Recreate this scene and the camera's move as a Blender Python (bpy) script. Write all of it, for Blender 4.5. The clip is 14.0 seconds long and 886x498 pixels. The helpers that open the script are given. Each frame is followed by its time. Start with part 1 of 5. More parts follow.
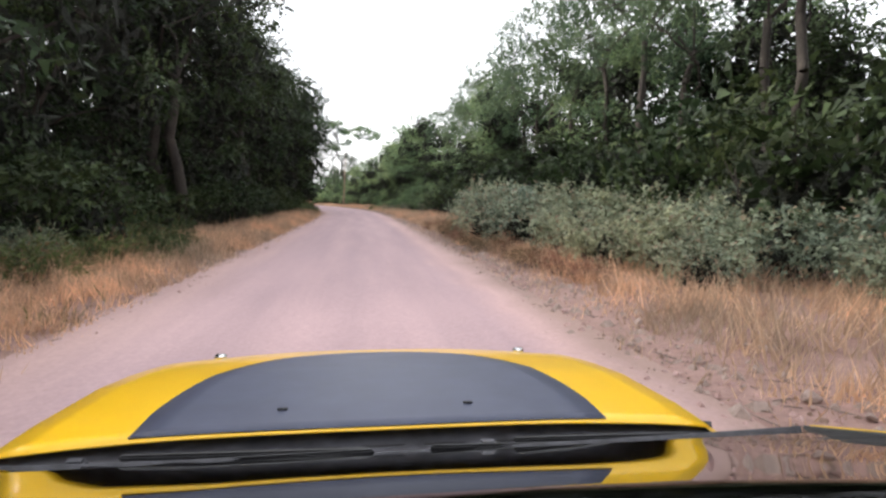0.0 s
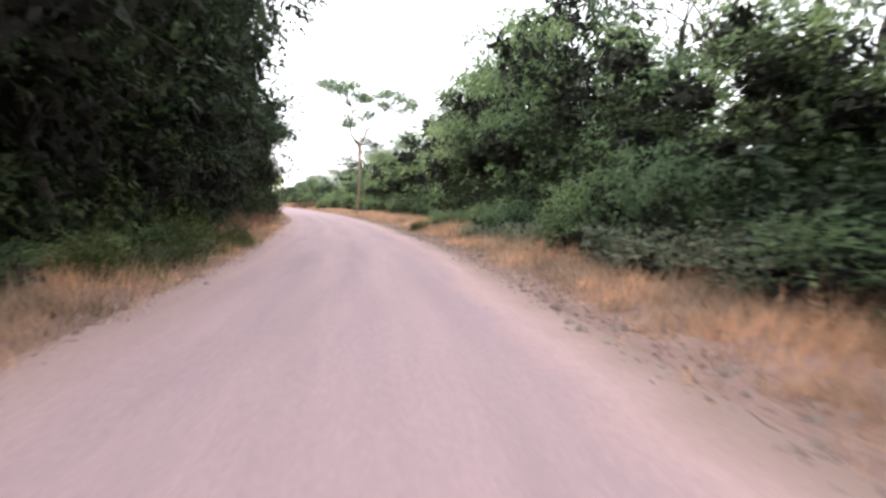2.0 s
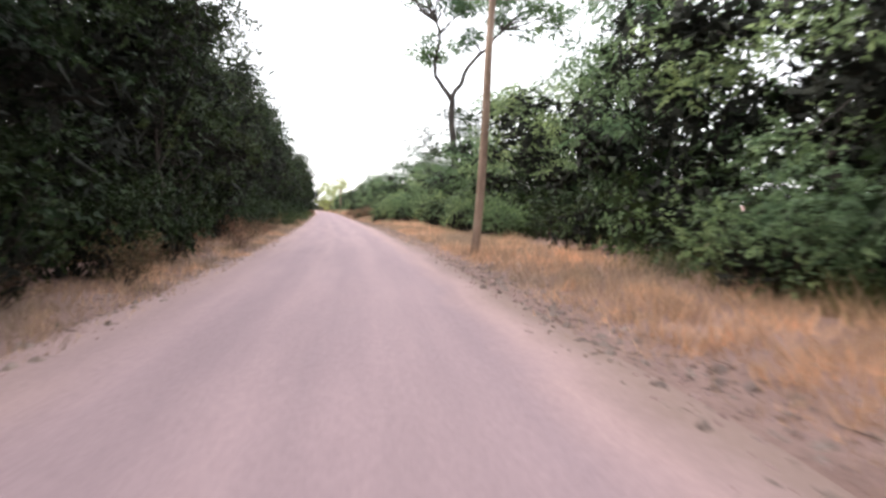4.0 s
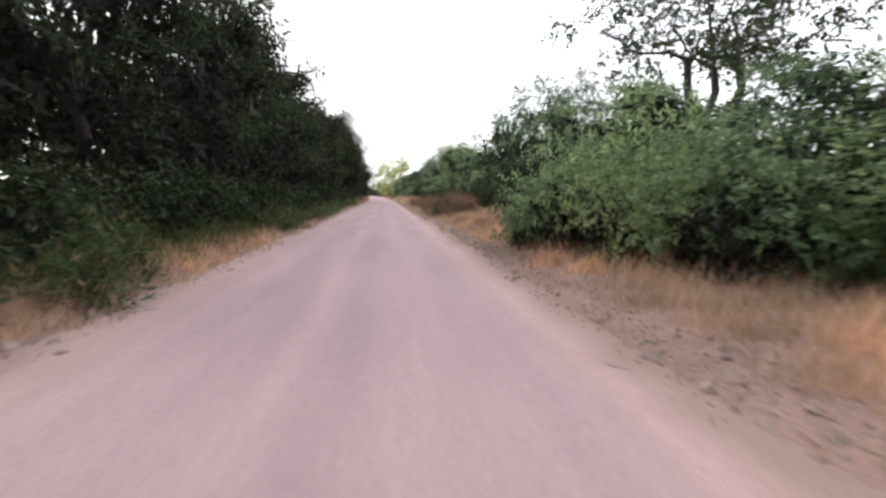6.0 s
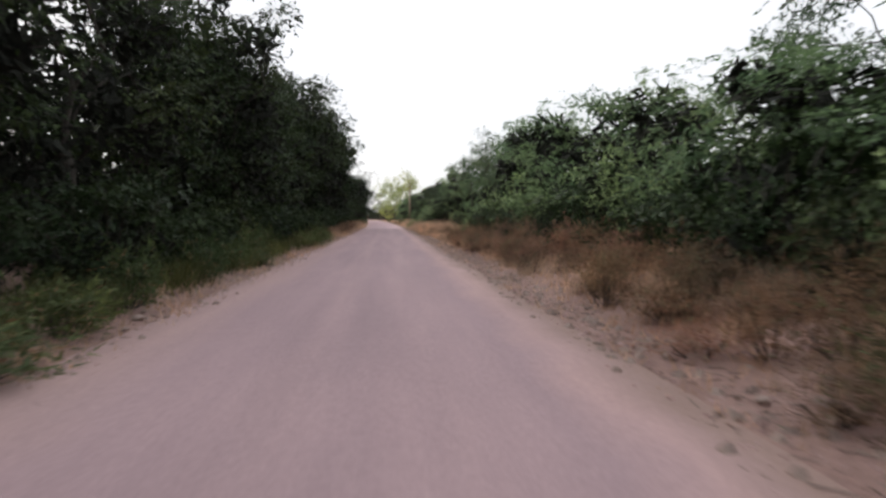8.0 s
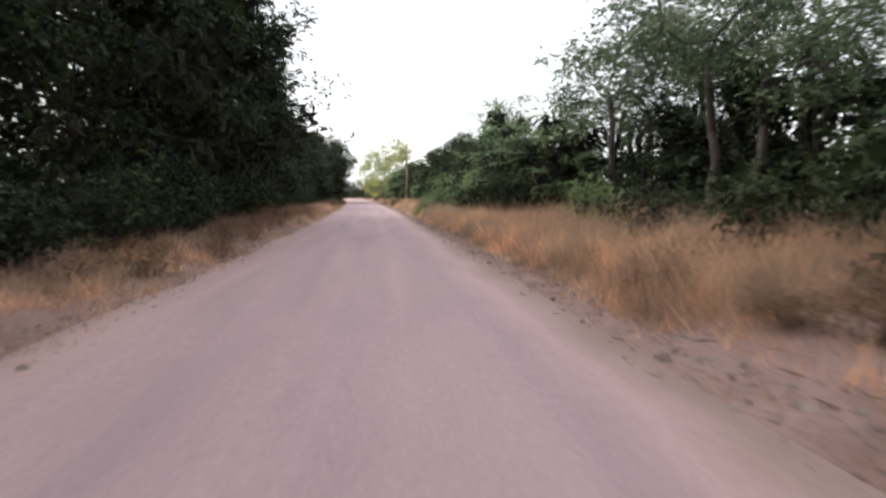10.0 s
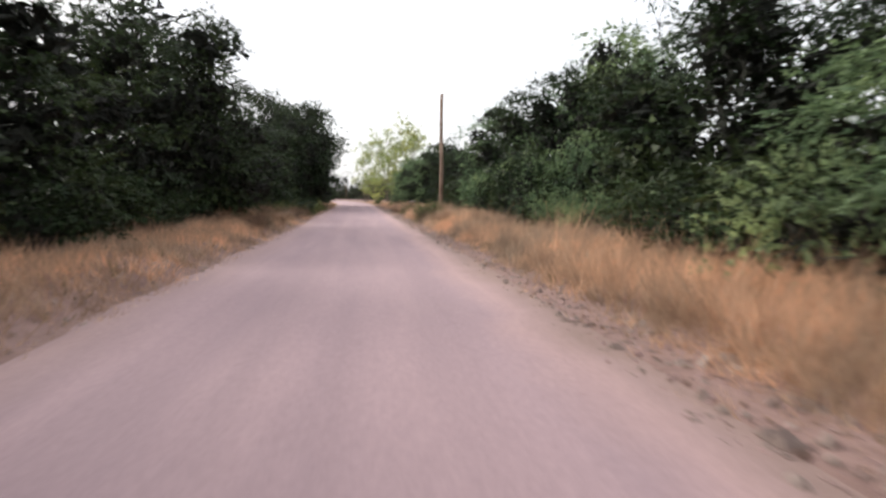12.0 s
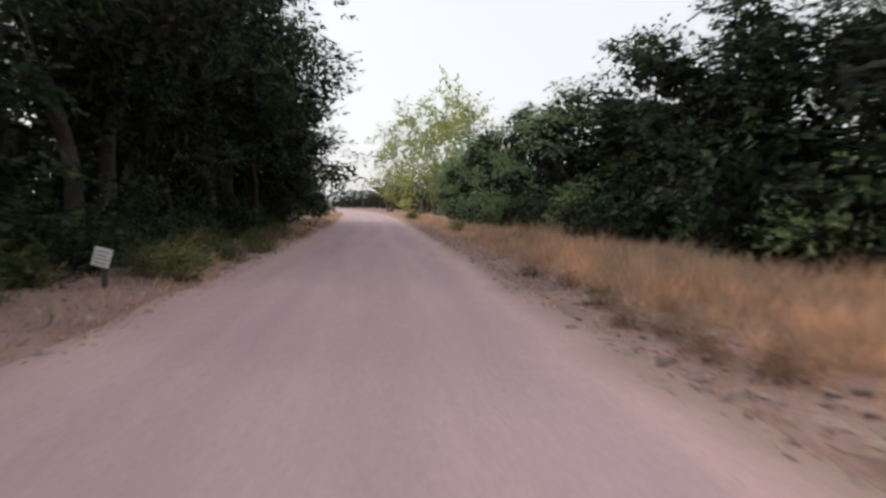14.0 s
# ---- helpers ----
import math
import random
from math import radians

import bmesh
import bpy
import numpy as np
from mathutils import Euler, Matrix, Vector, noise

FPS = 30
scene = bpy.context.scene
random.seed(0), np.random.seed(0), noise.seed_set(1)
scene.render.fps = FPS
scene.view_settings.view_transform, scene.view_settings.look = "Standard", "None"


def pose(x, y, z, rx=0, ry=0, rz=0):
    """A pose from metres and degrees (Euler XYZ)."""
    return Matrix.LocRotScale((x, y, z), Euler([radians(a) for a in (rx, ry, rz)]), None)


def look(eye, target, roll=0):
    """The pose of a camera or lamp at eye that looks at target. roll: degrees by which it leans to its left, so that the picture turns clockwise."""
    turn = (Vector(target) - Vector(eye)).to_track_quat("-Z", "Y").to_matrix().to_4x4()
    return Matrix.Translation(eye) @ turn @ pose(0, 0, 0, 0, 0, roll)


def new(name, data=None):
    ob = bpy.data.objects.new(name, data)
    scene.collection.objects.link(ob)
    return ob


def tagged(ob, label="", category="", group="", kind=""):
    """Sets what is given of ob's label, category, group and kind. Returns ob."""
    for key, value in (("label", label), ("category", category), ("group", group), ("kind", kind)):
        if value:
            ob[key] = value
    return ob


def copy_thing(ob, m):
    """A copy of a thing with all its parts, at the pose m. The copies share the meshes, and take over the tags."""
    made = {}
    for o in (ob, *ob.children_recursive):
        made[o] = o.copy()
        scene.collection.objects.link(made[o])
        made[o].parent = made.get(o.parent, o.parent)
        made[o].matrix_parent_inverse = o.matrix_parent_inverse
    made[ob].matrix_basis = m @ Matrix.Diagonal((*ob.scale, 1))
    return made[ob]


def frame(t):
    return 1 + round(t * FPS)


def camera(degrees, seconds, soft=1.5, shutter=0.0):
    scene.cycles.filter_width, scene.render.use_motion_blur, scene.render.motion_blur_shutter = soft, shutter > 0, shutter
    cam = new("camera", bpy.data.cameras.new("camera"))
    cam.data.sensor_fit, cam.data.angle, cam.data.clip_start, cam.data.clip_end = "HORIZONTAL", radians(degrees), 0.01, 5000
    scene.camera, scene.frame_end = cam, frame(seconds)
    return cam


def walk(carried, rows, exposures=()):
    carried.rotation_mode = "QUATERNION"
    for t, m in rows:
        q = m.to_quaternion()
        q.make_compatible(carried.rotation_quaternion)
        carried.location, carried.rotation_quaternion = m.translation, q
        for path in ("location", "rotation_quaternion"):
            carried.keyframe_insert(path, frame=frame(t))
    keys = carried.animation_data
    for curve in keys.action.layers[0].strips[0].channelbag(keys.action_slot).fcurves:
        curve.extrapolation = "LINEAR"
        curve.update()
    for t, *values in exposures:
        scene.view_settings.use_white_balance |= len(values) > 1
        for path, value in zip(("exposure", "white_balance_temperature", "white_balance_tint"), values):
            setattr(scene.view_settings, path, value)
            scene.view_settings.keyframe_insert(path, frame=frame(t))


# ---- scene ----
# ================= camera =================
SHUTTER = 0.15
cam = camera(80.0, 14.0, soft=2.6, shutter=SHUTTER)
# seconds, x, y, z, pitch, roll, yaw; the shot starts from rest over the standing car
ROUTE = [
    (0.0, 0.00, 0.00, 1.45, -5.57, 0.47, -8.22),
    (0.0334, 0.00, 0.00, 1.45, -5.57, 0.47, -8.22),
    (0.5, -0.04, 10.23, 1.45, -5.59, 0.51, -7.30),
    (1.0, -0.15, 20.46, 1.45, -5.64, 0.53, -6.52),
    (1.5, -0.32, 30.47, 1.45, -5.49, 0.50, -6.04),
    (2.0, -0.57, 40.42, 1.45, -5.26, 0.37, -5.49),
    (2.5, -0.99, 49.86, 1.47, -4.85, 0.33, -4.39),
    (3.0, -1.80, 59.42, 1.44, -4.47, 0.23, -2.29),
    (3.5, -2.96, 68.28, 1.45, -4.33, 0.36, 0.29),
    (4.0, -4.39, 77.08, 1.45, -4.50, 0.33, 1.81),
    (4.5, -6.03, 85.83, 1.46, -4.91, 0.26, 3.88),
    (5.0, -7.88, 94.53, 1.46, -5.40, 0.18, 5.99),
    (5.5, -9.90, 103.17, 1.46, -5.82, 0.11, 7.63),
    (6.0, -12.02, 111.77, 1.46, -5.99, 0.08, 8.29),
    (6.5, -14.24, 120.30, 1.45, -5.47, 0.31, 8.72),
    (7.0, -16.49, 128.96, 1.41, -4.79, 0.51, 8.77),
    (7.5, -18.65, 137.24, 1.47, -4.04, 0.55, 8.73),
    (8.0, -20.74, 145.10, 1.48, -3.55, 0.64, 8.65),
    (8.5, -22.81, 153.04, 1.48, -3.83, 0.66, 8.49),
    (9.0, -24.93, 161.15, 1.48, -4.51, 0.72, 8.08),
    (9.5, -27.09, 169.41, 1.47, -5.31, 0.78, 7.59),
    (10.0, -29.30, 177.83, 1.47, -5.98, 0.83, 7.18),
    (10.5, -31.55, 186.41, 1.47, -6.27, 0.86, 7.01),
    (11.0, -33.79, 194.95, 1.46, -6.36, 0.82, 6.92),
    (11.5, -36.02, 203.40, 1.46, -6.20, 0.70, 6.95),
    (12.0, -38.36, 212.09, 1.44, -5.82, 0.46, 7.19),
    (12.5, -40.83, 220.96, 1.38, -5.60, 0.37, 7.45),
    (13.0, -43.55, 230.49, 1.45, -5.39, 0.17, 7.88),
    (13.5, -46.19, 239.50, 1.50, -5.14, 0.01, 8.45),
    (14.0, -48.90, 248.45, 1.46, -4.92, 0.01, 9.29),
]
EXPOSURES = [(0.0, 0.5), (1.5, 0.84), (2.0, 0.95), (2.7, 0.9), (3.5, 0.75), (5.5, 0.3), (6.0, 0.18), (6.5, 0.08), (7.3, -0.1), (8.0, -0.4), (9.3, -0.2), (10.5, 0.05), (11.5, -0.02), (12.0, -0.22), (12.5, -0.3), (13.3, -0.4), (14.0, -0.6)]
walk(cam, [(t, pose(x, y, z, 90 + p, r, w)) for t, x, y, z, p, r, w in ROUTE], EXPOSURES)

# ================= sky and sun =================
world = bpy.data.worlds.new("sky")
scene.world = world
world.use_nodes = True
wn, wl = world.node_tree.nodes, world.node_tree.links
sky = wn.new("ShaderNodeTexSky")
sky.sky_type = "NISHITA"
sky.sun_disc = False
sky.sun_elevation, sky.sun_rotation = radians(33), radians(286)
sky.air_density, sky.dust_density, sky.ozone_density = 1.0, 4.0, 1.0
haze = wn.new("ShaderNodeMix")
haze.data_type = "RGBA"
haze.inputs["Factor"].default_value = 0.75
haze.inputs["B"].default_value = (8.6, 8.6, 8.8, 1)
wl.new(sky.outputs["Color"], haze.inputs["A"])
wl.new(haze.outputs["Result"], wn["Background"].inputs["Color"])
wn["Background"].inputs["Strength"].default_value = 0.2

sun_data = bpy.data.lights.new("sun", "SUN")
sun_data.energy, sun_data.angle, sun_data.color = 3.2, radians(22), (1.0, 0.95, 0.87)
sun = new("sun", sun_data)
sun.matrix_world = look((-68, 140, 46), (0, 120, 0))


# ================= materials =================
def principled(name):
    m = bpy.data.materials.new(name)
    m.use_nodes = True
    return m, m.node_tree.nodes, m.node_tree.links, m.node_tree.nodes["Principled BSDF"]


def noise_node(n, l, scale, detail=4.0, coord=None, rough=0.55):
    t = n.new("ShaderNodeTexNoise")
    t.inputs["Scale"].default_value, t.inputs["Detail"].default_value = scale, detail
    t.inputs["Roughness"].default_value = rough
    if coord is None:
        coord = n.new("ShaderNodeNewGeometry").outputs["Position"]
    l.new(coord, t.inputs["Vector"])
    return t.outputs["Fac"]


def ramp_node(n, l, fac, stops):
    r = n.new("ShaderNodeValToRGB")
    e = r.color_ramp.elements
    e[0].position, e[0].color = stops[0][0], (*stops[0][1], 1)
    e[1].position, e[1].color = stops[-1][0], (*stops[-1][1], 1)
    for p, c in stops[1:-1]:
        q = e.new(p)
        q.color = (*c, 1)
    l.new(fac, r.inputs["Fac"])
    return r.outputs["Color"]


def mix_node(n, l, fac, a, b, blend="MIX"):
    m = n.new("ShaderNodeMix")
    m.data_type, m.blend_type = "RGBA", blend
    for key, v in (("Factor", fac), ("A", a), ("B", b)):
        if isinstance(v, (int, float)):
            m.inputs[key].default_value = v
        elif isinstance(v, tuple):
            m.inputs[key].default_value = (*v, 1)
        else:
            l.new(v, m.inputs[key])
    return m.outputs["Result"]


def bump_node(n, l, bsdf, height, strength, distance):
    b = n.new("ShaderNodeBump")
    b.inputs["Strength"].default_value, b.inputs["Distance"].default_value = strength, distance
    l.new(height, b.inputs["Height"])
    l.new(b.outputs["Normal"], bsdf.inputs["Normal"])


def rough_material(name, stops, coarse, fine, rough=0.8, bump=0.4, depth=0.01, metal=0.0):
    """A mottled surface: coarse stains by the stops, fine grain over them, and relief."""
    m, n, l, b = principled(name)
    a = noise_node(n, l, coarse)
    g = noise_node(n, l, fine, 6.0)
    col = ramp_node(n, l, a, stops)
    col = mix_node(n, l, 0.55, col, ramp_node(n, l, g, [(0.3, (0.45, 0.45, 0.45)), (0.7, (1.0, 1.0, 1.0))]), "MULTIPLY")
    l.new(col, b.inputs["Base Color"])
    b.inputs["Roughness"].default_value, b.inputs["Metallic"].default_value = rough, metal
    bump_node(n, l, b, g, bump, depth)
    return m


def leaf_material(name, dark, light, gloss=0.5, through_light=0.3, dry=None):
    """Leaves: each leaf and each plant takes its own shade; some light passes through."""
    m, n, l, b = principled(name)
    geo = n.new("ShaderNodeNewGeometry")
    info = n.new("ShaderNodeObjectInfo")
    col = ramp_node(n, l, geo.outputs["Random Per Island"], [(0.0, tuple(0.6 * c + 0.4 * e for c, e in zip(dark, light))), (0.8, light), (1.0, tuple(min(1, c * 1.3) for c in light))])
    patch = noise_node(n, l, 0.35, 3.0)
    tint = ramp_node(n, l, patch, [(0.35, (0.62, 0.70, 0.69)), (0.68, (1.22, 1.16, 0.95))])
    spray = ramp_node(n, l, noise_node(n, l, 1.7, 2.0), [(0.35, (0.66, 0.68, 0.7)), (0.65, (1.3, 1.27, 1.2))])
    col = mix_node(n, l, 1.0, col, spray, "MULTIPLY")
    col = mix_node(n, l, 1.0, col, tint, "MULTIPLY")
    if dry is not None:
        pick = n.new("ShaderNodeMath")
        pick.operation = "GREATER_THAN"
        pick.inputs[1].default_value = 0.9
        l.new(geo.outputs["Random Per Island"], pick.inputs[0])
        col = mix_node(n, l, pick.outputs[0], col, dry)
    hsv = n.new("ShaderNodeHueSaturation")
    spread = n.new("ShaderNodeMapRange")
    spread.inputs["To Min"].default_value, spread.inputs["To Max"].default_value = 0.475, 0.515
    l.new(info.outputs["Random"], spread.inputs["Value"])
    l.new(spread.outputs["Result"], hsv.inputs["Hue"])
    value = n.new("ShaderNodeMapRange")
    value.inputs["To Min"].default_value, value.inputs["To Max"].default_value = 1.2, 0.8
    l.new(info.outputs["Random"], value.inputs["Value"])
    l.new(value.outputs["Result"], hsv.inputs["Value"])
    l.new(col, hsv.inputs["Color"])
    l.new(hsv.outputs["Color"], b.inputs["Base Color"])
    b.inputs["Roughness"].default_value = gloss
    b.inputs["Specular IOR Level"].default_value = 0.2
    tr = n.new("ShaderNodeBsdfTranslucent")
    l.new(hsv.outputs["Color"], tr.inputs["Color"])
    mixer = n.new("ShaderNodeMixShader")
    mixer.inputs["Fac"].default_value = through_light
    l.new(b.outputs["BSDF"], mixer.inputs[1])
    l.new(tr.outputs["BSDF"], mixer.inputs[2])
    l.new(mixer.outputs["Shader"], n["Material Output"].inputs["Surface"])
    return m


def plain_material(name, colour, rough=0.5, metal=0.0, coat=0.0, grain=0.0, scale=60.0):
    m, n, l, b = principled(name)
    g = noise_node(n, l, scale, 5.0)
    lo, hi = tuple(c * (1 - grain) for c in colour), tuple(min(1, c * (1 + grain)) for c in colour)
    l.new(ramp_node(n, l, g, [(0.3, lo), (0.7, hi)]), b.inputs["Base Color"])
    b.inputs["Roughness"].default_value, b.inputs["Metallic"].default_value = rough, metal
    b.inputs["Coat Weight"].default_value = coat
    b.inputs["Coat Roughness"].default_value = 0.06
    return m


def road_material():
    """Graded pinkish earth with smooth wheel lanes, darker damp-looking middle, loose gravel towards the sides. UV is metres across and along."""
    m, n, l, b = principled("graded_earth")
    uv = n.new("ShaderNodeUVMap")
    sep = n.new("ShaderNodeSeparateXYZ")
    l.new(uv.outputs["UV"], sep.inputs[0])
    stretch = n.new("ShaderNodeMapping")
    stretch.inputs["Scale"].default_value = (1.0, 0.09, 1.0)
    l.new(uv.outputs["UV"], stretch.inputs["Vector"])
    lanes = noise_node(n, l, 1.7, 4.0, stretch.outputs["Vector"])
    blotch = noise_node(n, l, 0.5, 4.0)
    grain = noise_node(n, l, 22.0, 8.0, None, 0.7)
    warp = n.new("ShaderNodeMath")
    warp.operation = "MULTIPLY_ADD"
    l.new(blotch, warp.inputs[0])
    warp.inputs[1].default_value = 0.9
    l.new(sep.outputs["X"], warp.inputs[2])
    across = n.new("ShaderNodeMapRange")
    across.inputs["From Min"].default_value, across.inputs["From Max"].default_value = -4.0, 4.0
    l.new(warp.outputs[0], across.inputs["Value"])
    pale, packed, lane = (0.52, 0.352, 0.345), (0.43, 0.302, 0.322), (0.47, 0.329, 0.345)
    col = ramp_node(n, l, across.outputs["Result"], [(0.0, (0.34, 0.22, 0.19)), (0.09, (0.40, 0.268, 0.243)), (0.20, (0.49, 0.337, 0.325)), (0.30, lane), (0.38, packed), (0.46, lane), (0.52, packed), (0.62, lane), (0.72, packed), (0.78, pale), (0.84, (0.36, 0.245, 0.215)), (0.92, (0.30, 0.20, 0.165))])
    col = mix_node(n, l, 0.3, col, ramp_node(n, l, lanes, [(0.3, (0.62, 0.61, 0.63)), (0.7, (1.18, 1.15, 1.12))]), "MULTIPLY")
    col = mix_node(n, l, 0.45, col, ramp_node(n, l, grain, [(0.3, (0.62, 0.6, 0.6)), (0.68, (1.12, 1.12, 1.12))]), "MULTIPLY")
    l.new(col, b.inputs["Base Color"])
    b.inputs["Roughness"].default_value = 0.85
    bump_node(n, l, b, grain, 0.25, 0.02)
    return m


M_ROAD = road_material()
M_SOIL = rough_material("dry_soil", [(0.3, (0.245, 0.145, 0.12)), (0.55, (0.36, 0.228, 0.2)), (0.75, (0.285, 0.178, 0.15))], 0.6, 14.0, 0.9, 0.7, 0.03)
M_STONE = rough_material("pale_stone", [(0.3, (0.24, 0.17, 0.15)), (0.7, (0.5, 0.395, 0.345))], 3.0, 30.0, 0.85, 0.5, 0.01)
M_GRAVEL = rough_material("gravel_stone", [(0.3, (0.40, 0.255, 0.235)), (0.7, (0.56, 0.39, 0.365))], 4.0, 40.0, 0.85, 0.4, 0.01)
M_BARK = rough_material("grey_bark", [(0.3, (0.026, 0.021, 0.018)), (0.7, (0.075, 0.062, 0.052))], 2.0, 18.0, 0.9, 0.9, 0.03)
# near-black colour that stands in for the shade inside crowns and shrubs
M_INNER_SHADE = rough_material("inner_shade_flakes", [(0.3, (0.008, 0.010, 0.007)), (0.7, (0.024, 0.028, 0.017))], 2.5, 14.0, 0.95, 1.0, 0.1)
M_PALEBARK = rough_material("pale_bark", [(0.3, (0.13, 0.105, 0.085)), (0.7, (0.28, 0.235, 0.19))], 2.0, 18.0, 0.9, 0.9, 0.03)
M_POLE = rough_material("weathered_pole_wood", [(0.3, (0.20, 0.13, 0.092)), (0.6, (0.37, 0.255, 0.19)), (0.75, (0.46, 0.34, 0.26))], 1.2, 26.0, 0.85, 0.6, 0.01)
# darker copy of the green: shade of the wood's edge is in its colour
M_LEAF_SHADED = leaf_material("shaded_green_leaves", (0.006, 0.011, 0.006), (0.043, 0.068, 0.031), 0.55, 0.2)
# lighter copy of the green, for trees and shrubs on the lit side
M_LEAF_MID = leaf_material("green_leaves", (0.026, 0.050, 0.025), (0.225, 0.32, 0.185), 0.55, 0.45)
M_LEAF_ACACIA = leaf_material("acacia_leaves", (0.02, 0.036, 0.024), (0.13, 0.185, 0.12), 0.55, 0.4)
# yellow-green foliage, with the brighter light at the road's end in its colour
M_LEAF_BRIGHT = leaf_material("sunlit_yellow_green_leaves", (0.19, 0.23, 0.085), (0.42, 0.47, 0.20), 0.5, 0.45)
M_LEAF_SAGE = leaf_material("sage_leaves", (0.11, 0.135, 0.105), (0.29, 0.33, 0.265), 0.7, 0.2, (0.28, 0.22, 0.15))
M_WEED = leaf_material("weed_leaves", (0.04, 0.064, 0.03), (0.12, 0.158, 0.07), 0.6, 0.3, (0.26, 0.17, 0.09))
M_BROWN_WEED = leaf_material("brown_dry_weeds", (0.11, 0.07, 0.052), (0.30, 0.195, 0.145), 0.8, 0.35, (0.16, 0.18, 0.10))
M_DRY = leaf_material("dry_grass_blades", (0.355, 0.237, 0.172), (0.71, 0.52, 0.395), 0.75, 0.5)
M_GREENGRASS = leaf_material("green_grass_blades", (0.04, 0.056, 0.022), (0.125, 0.137, 0.06), 0.6, 0.3)

# ================= the line of the road =================
LINE = [(-90, -1.5), (0, 0), (20, 0.78), (30, 0.96), (40, 1.68), (50, 3.65), (59, 6.42), (68, 8.64), (77, 9.9), (86, 11.3), (95, 12.6), (104, 13.6), (113, 14.1), (130, 14.7),
        (190, 14.7), (217, 15.2), (236, 15.95), (250, 16.4), (270, 16.3), (290, 16.8), (310, 18.6), (330, 20), (360, 24), (400, 34), (460, 45), (560, 55)]
S = np.arange(-90.0, 560.0, 0.5)
HEAD = np.radians(np.interp(S, [a for a, _ in LINE], [b for _, b in LINE]))
LX, LY = np.cumsum(-np.sin(HEAD) * 0.5), np.cumsum(np.cos(HEAD) * 0.5)
LX, LY = LX - np.interp(0, S, LX), LY - np.interp(0, S, LY)


def place(s, u, z=0.0):
    """The point s metres along the road's line and u metres to its right."""
    a = np.interp(s, S, HEAD)
    return Vector((np.interp(s, S, LX) + math.cos(a) * u, np.interp(s, S, LY) + math.sin(a) * u, z))


def heading(s):
    return math.degrees(np.interp(s, S, HEAD))


def lie(s, u):
    """The height of the ground: a flat graded road, low uneven banks beside it."""
    w = noise.noise(Vector((s * 0.11, u * 0.3, 0.0))) * 0.5 + noise.noise(Vector((s * 0.5, u * 0.9, 7.0))) * 0.22
    ragged = 0.3 * noise.noise(Vector((s * 0.35, 2.0 if u > 0 else -2.0, 5.0)))
    left = min(max((-u - 3.25 + ragged) / 1.6, 0), 1) * (0.15 + 0.14 * w)
    right = min(max((u - 2.45 + ragged) / 1.8, 0), 1) * (0.13 + 0.16 * w)
    far = min(max((abs(u) - 6) / 10, 0), 1) * 0.3
    # a low cut bank on the other side
    cut = min(max((s - 188) / 8, 0), 1) * min(max((254 - s) / 8, 0), 1)
    left += cut * min(max((-u - 3.1 + ragged) / 0.7, 0), 1) * (0.26 + 0.12 * w)
    # the weedy bank under the thicket
    along = min(max((s - 134) / 8, 0), 1) * min(max((182 - s) / 10, 0), 1)
    bank = along * min(max((u - 3.2) / 4.5, 0), 1) * (0.5 + 0.2 * w)
    return left + right + far + bank


def link(name, bm_or_mesh, material, parent=None, label="", smooth=False):
    """One mesh object out of a bmesh."""
    if isinstance(bm_or_mesh, bmesh.types.BMesh):
        me = bpy.data.meshes.new(name)
        bm_or_mesh.to_mesh(me)
        bm_or_mesh.free()
    else:
        me = bm_or_mesh
    if material is not None:
        me.materials.append(material)
    if smooth:
        me.polygons.foreach_set("use_smooth", [True] * len(me.polygons))
    ob = new(name, me)
    if parent is not None:
        ob.parent = parent
    if label:
        tagged(ob, label)
    return ob


def raw(name, verts, faces):
    me = bpy.data.meshes.new(name)
    me.from_pydata(verts, [], faces)
    me.update()
    return me


# ================= ground and road =================
def build_ground():
    us = [-60, -45, -32, -24, -18, -14, -11, -9, -7.5, -6, -5, -4.3, -3.9, -3.6, -3.4, -3.2, -2.8, -2.3, -1, 0, 1, 2, 2.3, 2.5, 2.75, 3.0, 3.4, 4, 5, 6, 7.5, 9, 11, 14, 18, 24, 32, 45, 60]
    ss = list(np.arange(-80, 300, 1.0)) + list(np.arange(300, 541, 4.0))
    nu, ns = len(us), len(ss)
    verts = []
    for s in ss:
        for u in us:
            verts.append(place(s, u, lie(s, u) - (0.03 if -2.9 < u < 2.45 else 0)))
    faces = [(i * nu + j, i * nu + j + 1, (i + 1) * nu + j + 1, (i + 1) * nu + j) for i in range(ns - 1) for j in range(nu - 1)]
    # the same sheet goes on to the horizon
    rim = [j for j in range(nu)] + [i * nu + nu - 1 for i in range(1, ns)] + [(ns - 1) * nu + j for j in range(nu - 2, -1, -1)] + [i * nu for i in range(ns - 2, 0, -1)]
    centre = place(220, 0)
    for k, (far, z) in enumerate(((500, 0.4), (1200, 1.0), (3500, 2.0))):
        base = len(verts)
        for r in rim:
            d = Vector(verts[r]) - centre
            d.z = 0
            verts.append(centre + d.normalized() * (d.length + far) + Vector((0, 0, z)))
        now = list(range(base, base + len(rim)))
        before = rim if k == 0 else list(range(base - len(rim), base))
        for a in range(len(rim)):
            b = (a + 1) % len(rim)
            faces.append((before[b], before[a], now[a], now[b]))
    tagged(link("ground", raw("ground", verts, faces), M_SOIL, None, "dry brown earth beside and beyond the road", True), category="ground", kind="structure")


